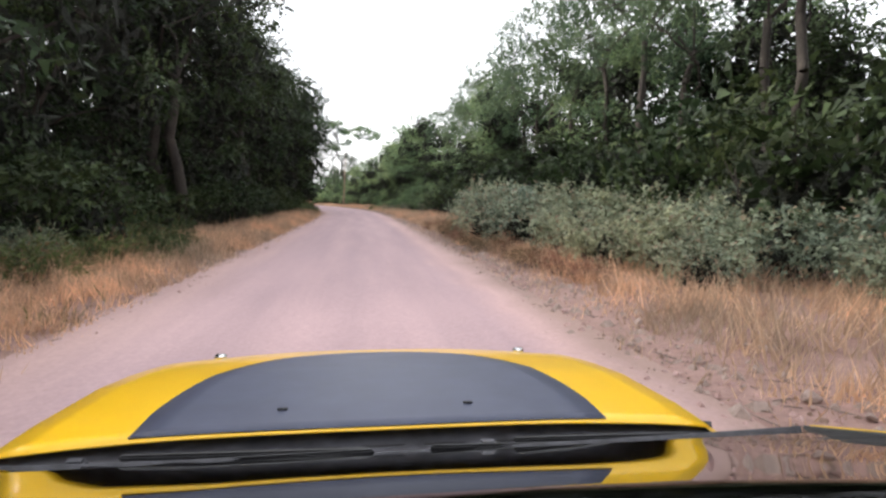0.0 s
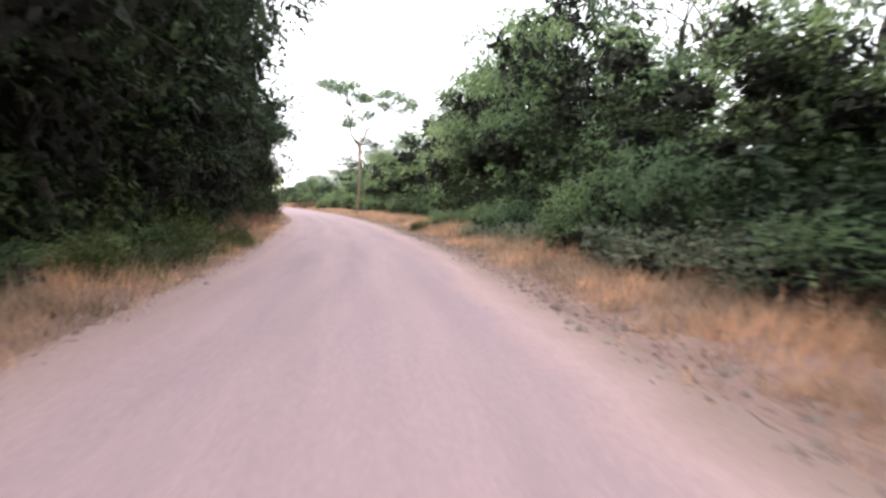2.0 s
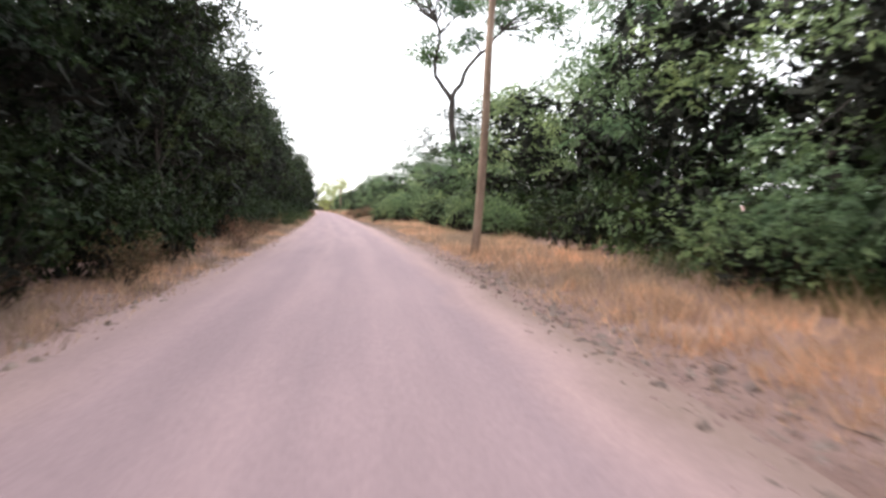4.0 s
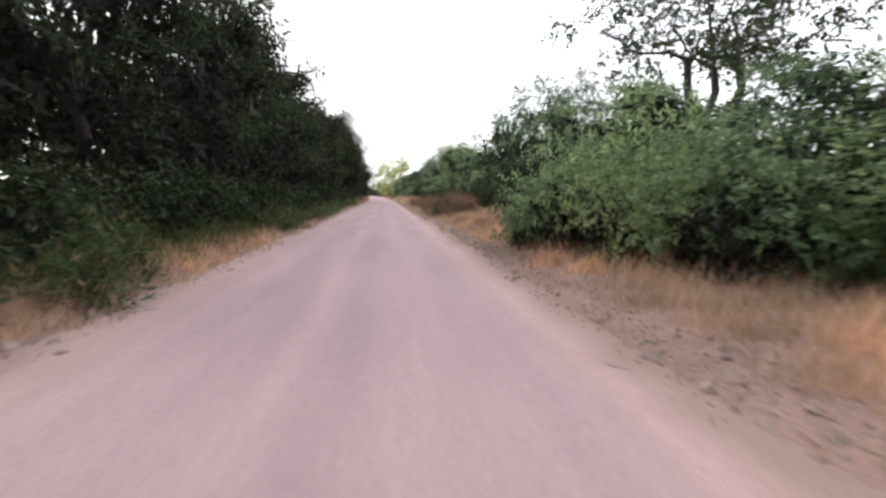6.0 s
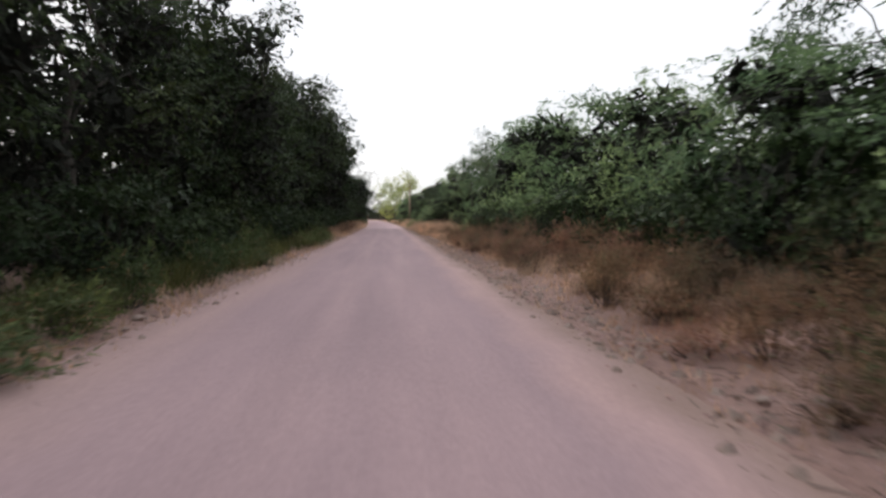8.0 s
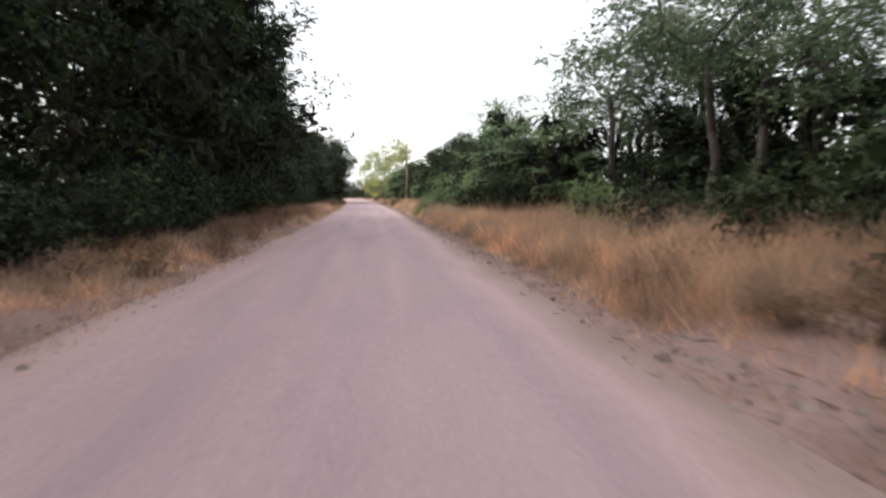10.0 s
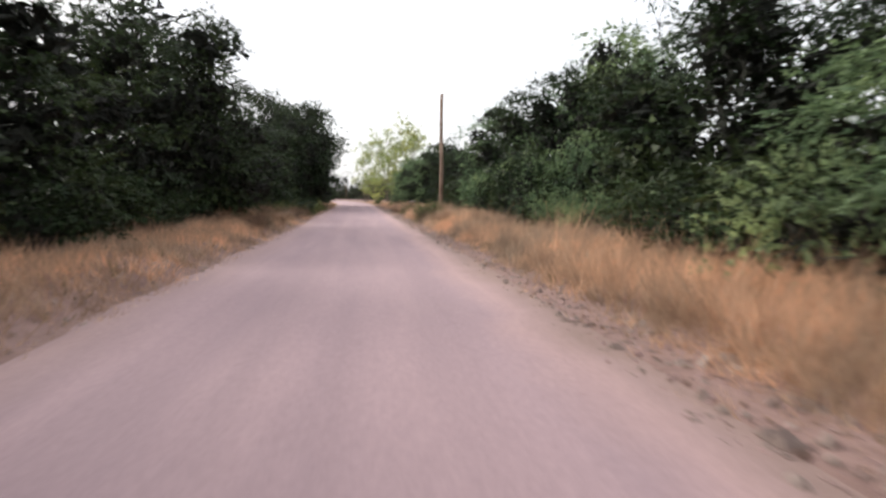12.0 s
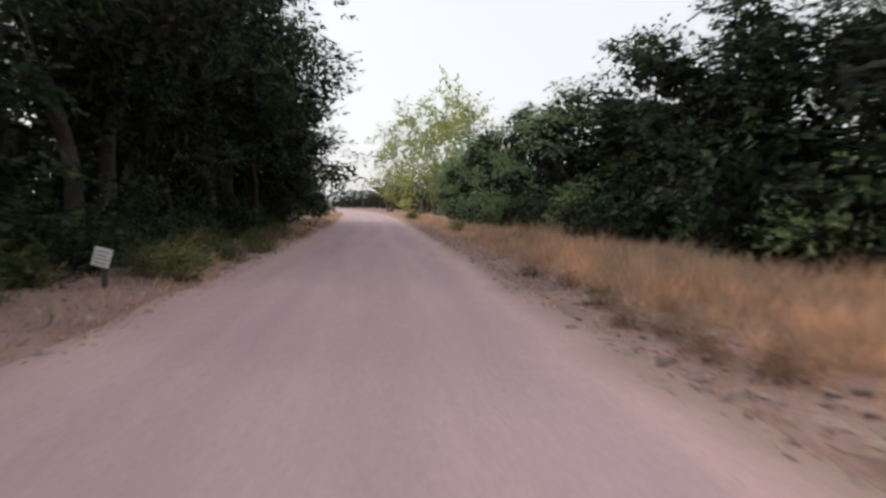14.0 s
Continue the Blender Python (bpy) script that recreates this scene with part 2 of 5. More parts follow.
def build_road():
    us = list(np.linspace(-3.85, 2.85, 27))
    ss = np.arange(-80, 520, 0.8)
    verts, faces, uvs = [], [], []
    for s in ss:
        wob = 0.22 * noise.noise(Vector((s * 0.13, 3.0, 0))), 0.22 * noise.noise(Vector((s * 0.13, 9.0, 0)))
        for k, u in enumerate(us):
            f = k / (len(us) - 1)
            uu = u + wob[0] * (1 - f) + wob[1] * f
            rut = -0.022 * (math.exp(-((u + 1.3) / 0.28) ** 2) + math.exp(-((u - 0.75) / 0.28) ** 2))
            edge = 0.035 * math.exp(-(min(f, 1 - f) / 0.06) ** 2)
            z = 0.025 + rut + 0.012 * noise.noise(Vector((uu * 1.2, s * 0.5, 2))) - edge * 1.6
            verts.append(place(s, uu, z))
            uvs.append((uu, s))
    nu = len(us)
    faces = [(i * nu + j, i * nu + j + 1, (i + 1) * nu + j + 1, (i + 1) * nu + j) for i in range(len(ss) - 1) for j in range(nu - 1)]
    me = raw("road", verts, faces)
    layer = me.uv_layers.new(name="UVMap")
    idx = np.empty(len(me.loops), dtype=np.int32)
    me.loops.foreach_get("vertex_index", idx)
    layer.data.foreach_set("uv", np.array(uvs, dtype=np.float32)[idx].ravel())
    tagged(link("road", me, M_ROAD, None, "graded pinkish dirt road with faint wheel lanes", True), category="road", kind="structure")


build_ground()
build_road()


# ================= plants =================
def tube(verts, faces, a, b, ra, rb, sides=6):
    """A tapered limb from a to b."""
    a, b = Vector(a), Vector(b)
    d = (b - a).normalized()
    x = d.orthogonal().normalized()
    y = d.cross(x)
    base = len(verts)
    for p, r in ((a, ra), (b, rb)):
        for k in range(sides):
            t = 2 * math.pi * k / sides
            verts.append(p + (x * math.cos(t) + y * math.sin(t)) * r)
    for k in range(sides):
        q = (k + 1) % sides
        faces.append((base + k, base + q, base + sides + q, base + sides + k))


def limb(verts, faces, rng, a, b, ra, rb, bends=4, wander=0.12, sides=6):
    """A crooked limb of several pieces."""
    a, b = Vector(a), Vector(b)
    length = (b - a).length
    points = [a]
    for k in range(1, bends + 1):
        f = k / bends
        off = Vector((rng.uniform(-1, 1), rng.uniform(-1, 1), rng.uniform(-0.5, 0.5))) * wander * length * math.sin(math.pi * f * 0.85)
        points.append(a.lerp(b, f) + off)
    for k in range(bends):
        tube(verts, faces, points[k], points[k + 1], ra + (rb - ra) * k / bends, ra + (rb - ra) * (k + 1) / bends, sides)
    return points


def triangles(name, v):
    """A mesh of loose triangles, given as an array of n x 3 corners."""
    count = len(v)
    me = bpy.data.meshes.new(name)
    me.vertices.add(count * 3)
    me.vertices.foreach_set("co", v.astype(np.float32).ravel())
    me.loops.add(count * 3)
    me.loops.foreach_set("vertex_index", np.arange(count * 3, dtype=np.int32))
    me.polygons.add(count)
    me.polygons.foreach_set("loop_start", np.arange(0, count * 3, 3, dtype=np.int32))
    me.polygons.foreach_set("loop_total", np.full(count, 3, dtype=np.int32))
    me.update(calc_edges=True)
    return me


def unit(a):
    return a / (np.linalg.norm(a, axis=-1, keepdims=True) + 1e-9)


def leaf_cloud(rng, clumps, count, size, flat=0.6, inner=0.12, droop=0.25, slim=1.0, bright_side=False, per=8, reach=3.0):
    """Sprays of small pointed leaves, set in two ranks along a twig, that stand out of the clumps (centre, radius)."""
    weights = np.array([c[1] ** 2 for c in clumps])
    if bright_side:
        # an edge tree is fuller on its open side
        weights = weights * np.array([1.4 if c[0].y < bright_side else 0.75 for c in clumps])
    weights = weights / weights.sum()
    n = count // per
    pick = rng.choice(len(clumps), n, p=weights)
    centre = np.array([tuple(c[0]) for c in clumps])[pick]
    radius = np.array([c[1] for c in clumps])[pick]
    d = unit(rng.normal(size=(n, 3)) + np.array([0, 0, 0.3]))
    deep = rng.random(n) < inner
    r = np.where(deep, rng.random(n) * 0.5, 0.5 + 0.42 * rng.random(n) ** 0.8)
    # a few shoots stand well clear of the clump
    r = np.where(rng.random(n) < 0.07, r + 0.22, r)
    foot = centre + d * (radius * r)[:, None] * np.array([1, 1, flat])
    a = unit(d * np.array([1, 1, 0.5]) + rng.normal(size=(n, 3)) * 0.45 - np.array([0, 0, droop]))
    up = np.array([0, 0, 0.65]) + d * 0.7 + rng.normal(size=(n, 3)) * 0.5
    b = unit(np.cross(up, a))
    reach = reach if size < 0.3 else 0.8
    long = size * reach * (0.6 + 0.8 * rng.random(n))
    v = np.empty((n, per, 3, 3))
    for j in range(per):
        f = (j // 2 + 0.7) / (per / 2)
        side = 1 if j % 2 else -1
        p = foot + a * (long * f)[:, None] + rng.normal(size=(n, 3)) * (size * 0.22)
        way = unit(a * (0.5 + 0.4 * f) + b * side * (0.95 - 0.4 * f) + rng.normal(size=(n, 3)) * 0.28 - np.array([0, 0, 0.12]))
        w = unit(np.cross(up + rng.normal(size=(n, 3)) * 0.45, way))
        length = size * (0.7 + 0.6 * rng.random(n))
        width = length * slim * (0.5 + 0.25 * rng.random(n))
        v[:, j, 0] = p + w * width[:, None] * 0.5
        v[:, j, 1] = p + way * length[:, None]
        v[:, j, 2] = p - w * width[:, None] * 0.5
    v[..., 2] = np.maximum(v[..., 2], 0.02)
    return triangles("leaves", v.reshape(-1, 3, 3))


def shade_heart(seed, balls, count, size):
    """The shade at the heart of a crown, put in as ragged dark flakes inside the balls (centre, half widths)."""
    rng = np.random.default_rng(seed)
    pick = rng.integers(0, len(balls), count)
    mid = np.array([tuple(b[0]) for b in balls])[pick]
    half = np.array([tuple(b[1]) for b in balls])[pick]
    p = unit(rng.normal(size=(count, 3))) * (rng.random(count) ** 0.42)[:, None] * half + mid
    # slender flakes, shaped like twigs with dead leaves on them
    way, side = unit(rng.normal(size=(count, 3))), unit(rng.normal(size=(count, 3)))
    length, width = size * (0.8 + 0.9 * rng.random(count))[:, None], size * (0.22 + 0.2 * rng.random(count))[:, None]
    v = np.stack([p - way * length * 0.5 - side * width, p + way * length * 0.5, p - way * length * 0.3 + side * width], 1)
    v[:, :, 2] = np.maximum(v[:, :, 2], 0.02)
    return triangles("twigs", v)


def make_tree(seed, name, height, spread, low, leaves, size, material, bark, trunk=0.16, lean=(0, 0), clumps=26, stems=1, crown_top=1.0, core=0.58, heart=1.0, limbs=0.2, fork=None, bend=0.07, opening=0.22):
    """A tree whose trunk forks into limbs that carry clumps of leaves between the heights low and height."""
    rng = np.random.default_rng(seed)
    root = new(name)
    verts, faces, tips = [], [], []
    fork_h = fork if fork else low + (height - low) * 0.15
    forks = []
    for k in range(stems):
        ang = 2 * math.pi * (k / stems) + rng.uniform(0, 1)
        out = 0.0 if stems == 1 else spread * opening
        base = Vector((math.cos(ang) * out * 0.35, math.sin(ang) * out * 0.35, -0.15))
        top = Vector((math.cos(ang) * out + lean[0] * 0.4, math.sin(ang) * out + lean[1] * 0.4, fork_h * rng.uniform(0.9, 1.15)))
        tube(verts, faces, base, base.lerp(top, 0.12) + Vector((0, 0, 0.05)), trunk * 1.5, trunk, 8)
        pts = limb(verts, faces, rng, base.lerp(top, 0.1), top, trunk, trunk * 0.7, 5, bend, 8)
        forks.append(pts[-1])
    lobes = max(5, clumps // 6)
    hearts = []
    for k in range(lobes):
        f = (k + 0.5) / lobes
        h = low + (height - low) * (0.05 + 0.84 * f)
        band = (h - low) / (height - low)
        width = spread * (0.55 + 0.45 * math.sin(math.pi * min(1, 0.15 + band * 0.85))) * (1 - 0.35 * band ** 3 * crown_top)
        ang = k * 2.4 + rng.uniform(-0.5, 0.5)
        r = width * math.sqrt(rng.uniform(0.1, 0.8)) * (1.2 if k % 4 == 0 else 0.9) * (0.65 + 0.35 * min(1, band * 4))
        c = Vector((math.cos(ang) * r + lean[0] * band, math.sin(ang) * r + lean[1] * band, h))
        big = spread * rng.uniform(0.34, 0.52)
        hearts.append((c, big))
        start = forks[k % stems]
        if c.z < start.z:
            start = Vector((start.x * c.z / max(start.z, 0.1), start.y * c.z / max(start.z, 0.1), max(0.2, c.z * 0.7)))
        thick = trunk * limbs * rng.uniform(0.9, 1.7)
        limb(verts, faces, rng, start, c, thick, 0.02, 4, 2 * bend, 4)
        # each lobe of the crown is a handful of flat pads on short twigs
        for q in range(7):
            way = Vector(rng.normal(size=3)) + Vector((0, 0, 0.35))
            e = c + way.normalized() * big * rng.uniform(0.55, 1.05)
            e.z = max(e.z, 0.25)
            tips.append((e, big * rng.uniform(0.34, 0.62)))
            tube(verts, faces, c, e, 0.018, 0.006, 3)
    link("trunk", raw("trunk", verts, faces), bark, root, "", True)
    # dark flakes fill the crown, so that its inside reads as shaded
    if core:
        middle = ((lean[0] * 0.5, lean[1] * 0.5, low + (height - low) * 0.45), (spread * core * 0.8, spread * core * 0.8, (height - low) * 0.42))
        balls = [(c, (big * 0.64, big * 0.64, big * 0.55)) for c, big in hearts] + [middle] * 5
        tagged(link("inner_growth", shade_heart(seed, balls, int(heart * 1900), 0.4), M_INNER_SHADE, root), "dark flakes for the shade inside the foliage", kind="stuff")
    link("crown", leaf_cloud(rng, tips, leaves, size, bright_side=spread * 0.15), material, root)
    return root


def make_bush(seed, name, height, spread, leaves, size, material, clumps=12, upright=False, slim=1.0, heart=0.55):
    """A shrub of many stems from the ground, with leaves down to its foot."""
    rng = np.random.default_rng(seed)
    root = new(name)
    verts, faces, tips = [], [], []
    for k in range(clumps):
        ang, r = rng.uniform(0, 2 * math.pi), spread * math.sqrt(rng.uniform(0.0, 1.0)) * 0.75
        h = height * rng.uniform(0.18, 0.82) * (1 - 0.35 * (r / spread) ** 2)
        c = Vector((math.cos(ang) * r, math.sin(ang) * r, h))
        tips.append((c, spread * rng.uniform(0.24, 0.38)))
        limb(verts, faces, rng, (c.x * 0.2, c.y * 0.2, -0.05), c, 0.025, 0.008, 2, 0.1, 3)
    tagged(link("woody_base", raw("woody_base", verts, faces), M_BARK, root), kind="stuff")
    # a smaller fill of shade-coloured flakes at the foot of the shrub
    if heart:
        tagged(link("inner_growth", shade_heart(seed, [((0, 0, height * 0.28), (spread * heart, spread * heart, height * 0.3))], 220, 0.3), M_INNER_SHADE, root), "dark flakes for the shade inside the foliage", kind="stuff")
    link("foliage", leaf_cloud(rng, tips, leaves, size, 1.15 if upright else 0.85, 0.12, -0.5 if upright else 0.1, slim), material, root)
    return root


def plant(proto, s, u, scale=1.0, tall=None, turn=None, label="", category="", group="", sink=0.05):
    if 259.5 < s < 264.5 and -5.2 < u < -3.2:
        # the little sign stands clear of the weeds
        u -= 1.5
    p = place(s, u, lie(s, u) - sink)
    if turn is None:
        # the fuller side towards the open road
        turn = radians(heading(s) + (-90 if u > 0 else 90)) + rnd.uniform(-0.75, 0.75)
    k = tall if tall else scale
    ob = copy_thing(proto, Matrix.Translation(p) @ Matrix.Rotation(turn, 4, "Z") @ Matrix.Diagonal((scale, scale, k, 1)))
    return tagged(ob, label, category, group)


def remove(proto):
    for o in (*proto.children_recursive, proto):
        bpy.data.objects.remove(o)


def leaning_tree(s, u):
    """A tall crooked tree: a bare stem that forks high up into two limbs, each under an umbrella of thin foliage."""
    rng = np.random.default_rng(99)
    root = new("leaning_tree")
    verts, faces, pads = [], [], []
    limb(verts, faces, rng, (0.6, 0, -0.1), (0, 0, 8.8), 0.26, 0.2, 7, 0.03, 10)
    for way in (((0, 0, 8.7), (-1.1, 0.2, 10.4), (-0.9, 0, 13.6), (-2.2, -0.3, 16.0)), ((0, 0, 8.7), (1.4, 0.3, 11.2), (3.6, -0.2, 13.6), (5.2, 0.2, 15.0))):
        for k in range(3):
            limb(verts, faces, rng, way[k], way[k + 1], 0.17 - 0.045 * k, 0.125 - 0.045 * k, 4, 0.06, 6)
    crowns = ((-1.0, 0, 13.9, -2.3, 0, 16.7, 3.1, 0.75, 13), (3.6, -0.2, 13.6, 5.2, 0, 15.4, 3.0, 1.3, 14), (-0.9, 0, 11.5, -1.6, 0.2, 12.2, 1.2, 0.8, 4), (-1.0, 0, 13.0, 0.8, 0, 15.0, 1.4, 0.6, 4), (2.2, 0, 12, 1.2, 0.4, 12.9, 1.0, 0.5, 3))
    for x0, y0, z0, x, y, z, wide, tall, number in crowns:
        for k in range(number):
            a, r = k * 2.4 + rng.uniform(-0.4, 0.4), wide * math.sqrt((k + 0.5) / number)
            c = Vector((x + math.cos(a) * r, y + math.sin(a) * r, z + rng.uniform(-0.7, 0.7) * tall - 0.06 * r * r))
            pads.append((c, rng.uniform(0.55, 0.95)))
            limb(verts, faces, rng, (x0, y0, z0), c, 0.06, 0.015, 4, 0.1, 4)
    link("trunk", raw("trunk", verts, faces), M_BARK, root, "", True)
    link("crown", leaf_cloud(rng, pads, 19200, 0.165, 0.5), M_LEAF_MID, root)
    root.matrix_basis = Matrix.Translation(place(s, u, lie(s, u))) @ Matrix.Rotation(radians(heading(s)), 4, "Z")
    tagged(root, "tall crooked tree with bare limbs and thin foliage", "tree")


# the same trees and shrubs come with leaves coloured as shaded or as lit
BIG = [make_tree(11 + k, "broadleaf_tree", 11.5, 3.9, 1.0, 13600, 0.135, M_LEAF_SHADED, M_BARK, 0.2, clumps=60, stems=1 + k % 2) for k in range(5)]
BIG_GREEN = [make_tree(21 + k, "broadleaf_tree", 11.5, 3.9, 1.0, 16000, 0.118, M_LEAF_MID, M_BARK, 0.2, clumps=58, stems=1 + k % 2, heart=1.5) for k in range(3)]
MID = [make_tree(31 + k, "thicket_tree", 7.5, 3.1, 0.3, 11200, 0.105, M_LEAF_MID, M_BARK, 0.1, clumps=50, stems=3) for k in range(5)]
MID_DARK = [make_tree(41 + k, "thicket_tree", 7.5, 3.1, 0.3, 9600, 0.13, M_LEAF_SHADED, M_BARK, 0.1, clumps=50, stems=3) for k in range(2)]
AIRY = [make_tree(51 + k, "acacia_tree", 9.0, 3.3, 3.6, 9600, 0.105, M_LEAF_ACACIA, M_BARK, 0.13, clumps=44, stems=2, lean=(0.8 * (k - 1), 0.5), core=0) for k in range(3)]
BACK = [make_tree(71 + k, "woodland_tree", 12.5, 4.4, 0.3, 1800, 0.36, M_LEAF_SHADED, M_BARK, 0.2, clumps=11, heart=0.35) for k in range(3)]
BRIGHT = [make_tree(91 + k, "sunlit_tree", 13.0, 4.3, 1.0, 5200, 0.24, M_LEAF_BRIGHT, M_PALEBARK, 0.2, clumps=48, stems=3, limbs=0.34, core=0) for k in range(2)]
CROWNED = make_tree(191, "acacia_tree", 11.5, 4.2, 5.2, 12800, 0.18, M_LEAF_SHADED, M_BARK, 0.2, clumps=60, stems=3, core=0, limbs=0.3)
EAVES = [make_tree(181 + k, "broadleaf_tree", 11.5, 4.4, 4.4, 14400, 0.135, M_LEAF_SHADED, M_BARK, 0.22, clumps=66, stems=2, crown_top=0.6) for k in range(2)]
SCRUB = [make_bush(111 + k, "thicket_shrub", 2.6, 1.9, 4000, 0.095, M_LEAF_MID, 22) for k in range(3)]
SCRUB_DARK = [make_bush(121 + k, "understorey_shrub", 2.8, 2.0, 1360, 0.145, M_LEAF_SHADED, 18) for k in range(2)]
SHADE = [make_bush(126 + k, "woodland_shrub", 2.8, 2.0, 650, 0.24, M_LEAF_SHADED, 14) for k in range(2)]
SAGE = [make_bush(131 + k, "sage_bush", 1.75, 1.5, 4800, 0.093, M_LEAF_SAGE, 34) for k in range(2)]
WEED = [make_bush(141 + k, "green_weed", 0.9, 0.6, 1000, 0.15, M_WEED, 10, True, 0.4, 0) for k in range(2)]
BROWN = [make_bush(151 + k, "dry_weed", 0.85, 0.65, 1250, 0.125, M_BROWN_WEED, 10, True, 0.22, 0) for k in range(2)]
THIN = [make_tree(161 + k, "acacia_tree", 9.0, 3.2, 4.4, 6400, 0.115, M_LEAF_ACACIA, M_BARK, 0.12, clumps=26, stems=2, lean=(1.0 * (k - 0.5), 0.4), core=0) for k in range(2)]
PROTOTYPES = [CROWNED, *THIN, *EAVES, *BIG, *BIG_GREEN, *MID, *MID_DARK, *AIRY, *BACK, *BRIGHT, *SCRUB, *SCRUB_DARK, *SHADE, *SAGE, *WEED, *BROWN]
rnd = random.Random(5)


def level(points, s):
    return float(np.interp(s, [a for a, _ in points], [b for _, b in points]))


# heights of the wood's edge along the road
LEFT_TOP = [(-20, 14), (30, 13.5), (60, 13), (90, 12), (110, 13), (150, 13), (170, 12), (188, 13.5), (205, 13), (214, 11.5), (220, 9.6), (223, 6.2), (232, 6.6), (240, 7.0), (246, 4.8), (256, 4.8), (261, 6.2), (269, 9.2), (278, 12), (290, 13), (298, 9), (306, 4.5), (330, 3.6), (400, 4)]
RIGHT_TOP = [(-20, 12), (18, 12), (50, 12), (70, 11.5), (85, 9.5), (100, 8), (110, 6.6), (117, 4.6), (124, 4.5), (131, 5.5), (140, 5.6), (150, 4.9), (158, 4.5), (165, 5.2), (172, 6.7), (180, 7.6), (192, 7.4), (200, 5.0), (208, 5.0), (213, 6.6), (217, 7.4), (222, 6.8), (229, 6.0), (236, 5.7), (242, 6.4), (250, 6.8), (252.5, 4.2), (256, 3.7), (260, 4.5), (263, 5.2), (275, 6.3), (290, 7), (312, 5.5), (400, 5)]
WOOD_L, WOOD_R = "trees along one side of the road", "trees along the other side of the road"

s = -14.0
while s < 420:
    top = level(LEFT_TOP, s) * rnd.uniform(0.82, 1.12)
    if s > 300:
        plant(rnd.choice(BRIGHT), s, rnd.uniform(-8.5, -6.5), 0.5, top / 13.0, None, "low green tree, coloured as in open light, at the road's end", "tree", WOOD_L)
    elif s < -4:
        plant(rnd.choice(BACK), s, rnd.uniform(-8.5, -7.5), 1.0, top / 12.5, None, "roadside tree in the distance, green", "tree", WOOD_L)
        s += 2
    elif top > 9.3:
        plant(rnd.choice(BIG), s, rnd.uniform(-9.2, -7.3), rnd.uniform(0.82, 1.16), top / 11.5, None, "tall broadleaf tree with a dense green crown coloured as shaded", "tree", WOOD_L)
    else:
        plant(rnd.choice(MID_DARK), s, rnd.uniform(-7.5, -6.6), rnd.uniform(0.95, 1.1), top / 7.5, None, "thicket tree with leaves coloured as shaded down to the ground", "tree", WOOD_L)
    for _ in range(2 if s < 290 else 0):
        u = rnd.uniform(-6.4, -5.2) if 74 < s < 200 else rnd.uniform(-7.0, -6.0)
        plant(rnd.choice(SCRUB_DARK), s + rnd.uniform(-2, 2), u, rnd.uniform(0.6, 1.0), None, None, "green shrub, coloured as shaded, under the roadside trees", "shrub", "shrubs under the trees")
    s += rnd.uniform(4.4, 5.8)
s = -14.0
while s < 420:
    top = level(RIGHT_TOP, s) * rnd.uniform(0.84, 1.14)
    if s > 312 or s < -4:
        plant(rnd.choice(BACK), s, rnd.uniform(8.5, 10), 1.0, top / 12.5, None, "roadside tree in the distance, green", "tree", WOOD_R)
        s += 2
    elif 186 < s < 202:
        plant(rnd.choice(AIRY + THIN), s, rnd.uniform(10.2, 11.5), 1.05, rnd.uniform(0.7, 0.85), None, "airy acacia tree with thin grey-green foliage", "tree", WOOD_R)
        plant(rnd.choice(MID_DARK), s + 2, rnd.uniform(11.0, 12.0), 1.0, rnd.uniform(0.52, 0.66), None, "thicket tree under taller trees, coloured as shaded", "tree", "dark thicket under the tall trees")
        plant(rnd.choice(SCRUB_DARK), s + 1, rnd.uniform(9.4, 10.2), 1.0, 1.1, None, "green shrub, coloured as shaded, under the roadside trees", "shrub", "shrubs under the trees")
    elif -4 <= s < 58:
        plant(rnd.choice(AIRY), s, rnd.uniform(10.5, 12.5), 1.15, 1.45, None, "tall airy acacia with bare dark trunks", "tree", WOOD_R)
        plant(rnd.choice(SCRUB_DARK), s + 1, rnd.uniform(7.6, 8.6), 1.1, 1.35, None, "green shrub, coloured as shaded, under the roadside trees", "shrub", "shrubs under the trees")
    elif top > 9.3:
        plant(rnd.choice(BIG_GREEN), s, rnd.uniform(8.8, 10.2), rnd.uniform(0.85, 1.12), 0.97 * top / 11.5, None, "tall broadleaf tree with a dense green crown", "tree", WOOD_R)
    else:
        plant(rnd.choice(MID_DARK if 226 < s < 275 else MID), s, rnd.uniform(8.2, 9.8) + (2.2 if 133 < s < 147 else 0), rnd.uniform(0.85, 1.2), 0.95 * top / 7.5, None, "thicket tree with green leaves down to the ground", "tree", WOOD_R)
    if 48 < s < 290 and not 198 < s < 213 and not 60 < s < 78 and not 133 < s < 147 and rnd.random() < 0.9:
        plant(rnd.choice(SCRUB if rnd.random() < 0.45 else SCRUB_DARK), s + rnd.uniform(-2, 2), rnd.uniform(5.9, 7.0), rnd.uniform(0.5, 0.95), None, None, "green shrub at the edge of the thicket", "shrub", "shrubs of the thicket")
    s += rnd.uniform(4.2, 5.6)
for s, u, k, h in ((23, 10, 0.95, 0.55), (28, 9.8, 0.95, 0.5), (33, 9.4, 1.0, 0.55), (38, 9.0, 0.95, 0.6), (43, 8.4, 0.8, 0.55), (49, 8.2, 0.8, 0.55), (54, 8.2, 0.8, 0.55), (60, 8.4, 0.85, 0.6), (66, 9.0, 0.85, 0.6), (72, 9.2, 0.9, 0.6), (78, 9.4, 0.9, 0.6)):
    plant(MID_DARK[int(s) % 2], s, u, k, h, None, "thicket tree under taller trees, coloured as shaded", "tree", "dark thicket under the tall trees")
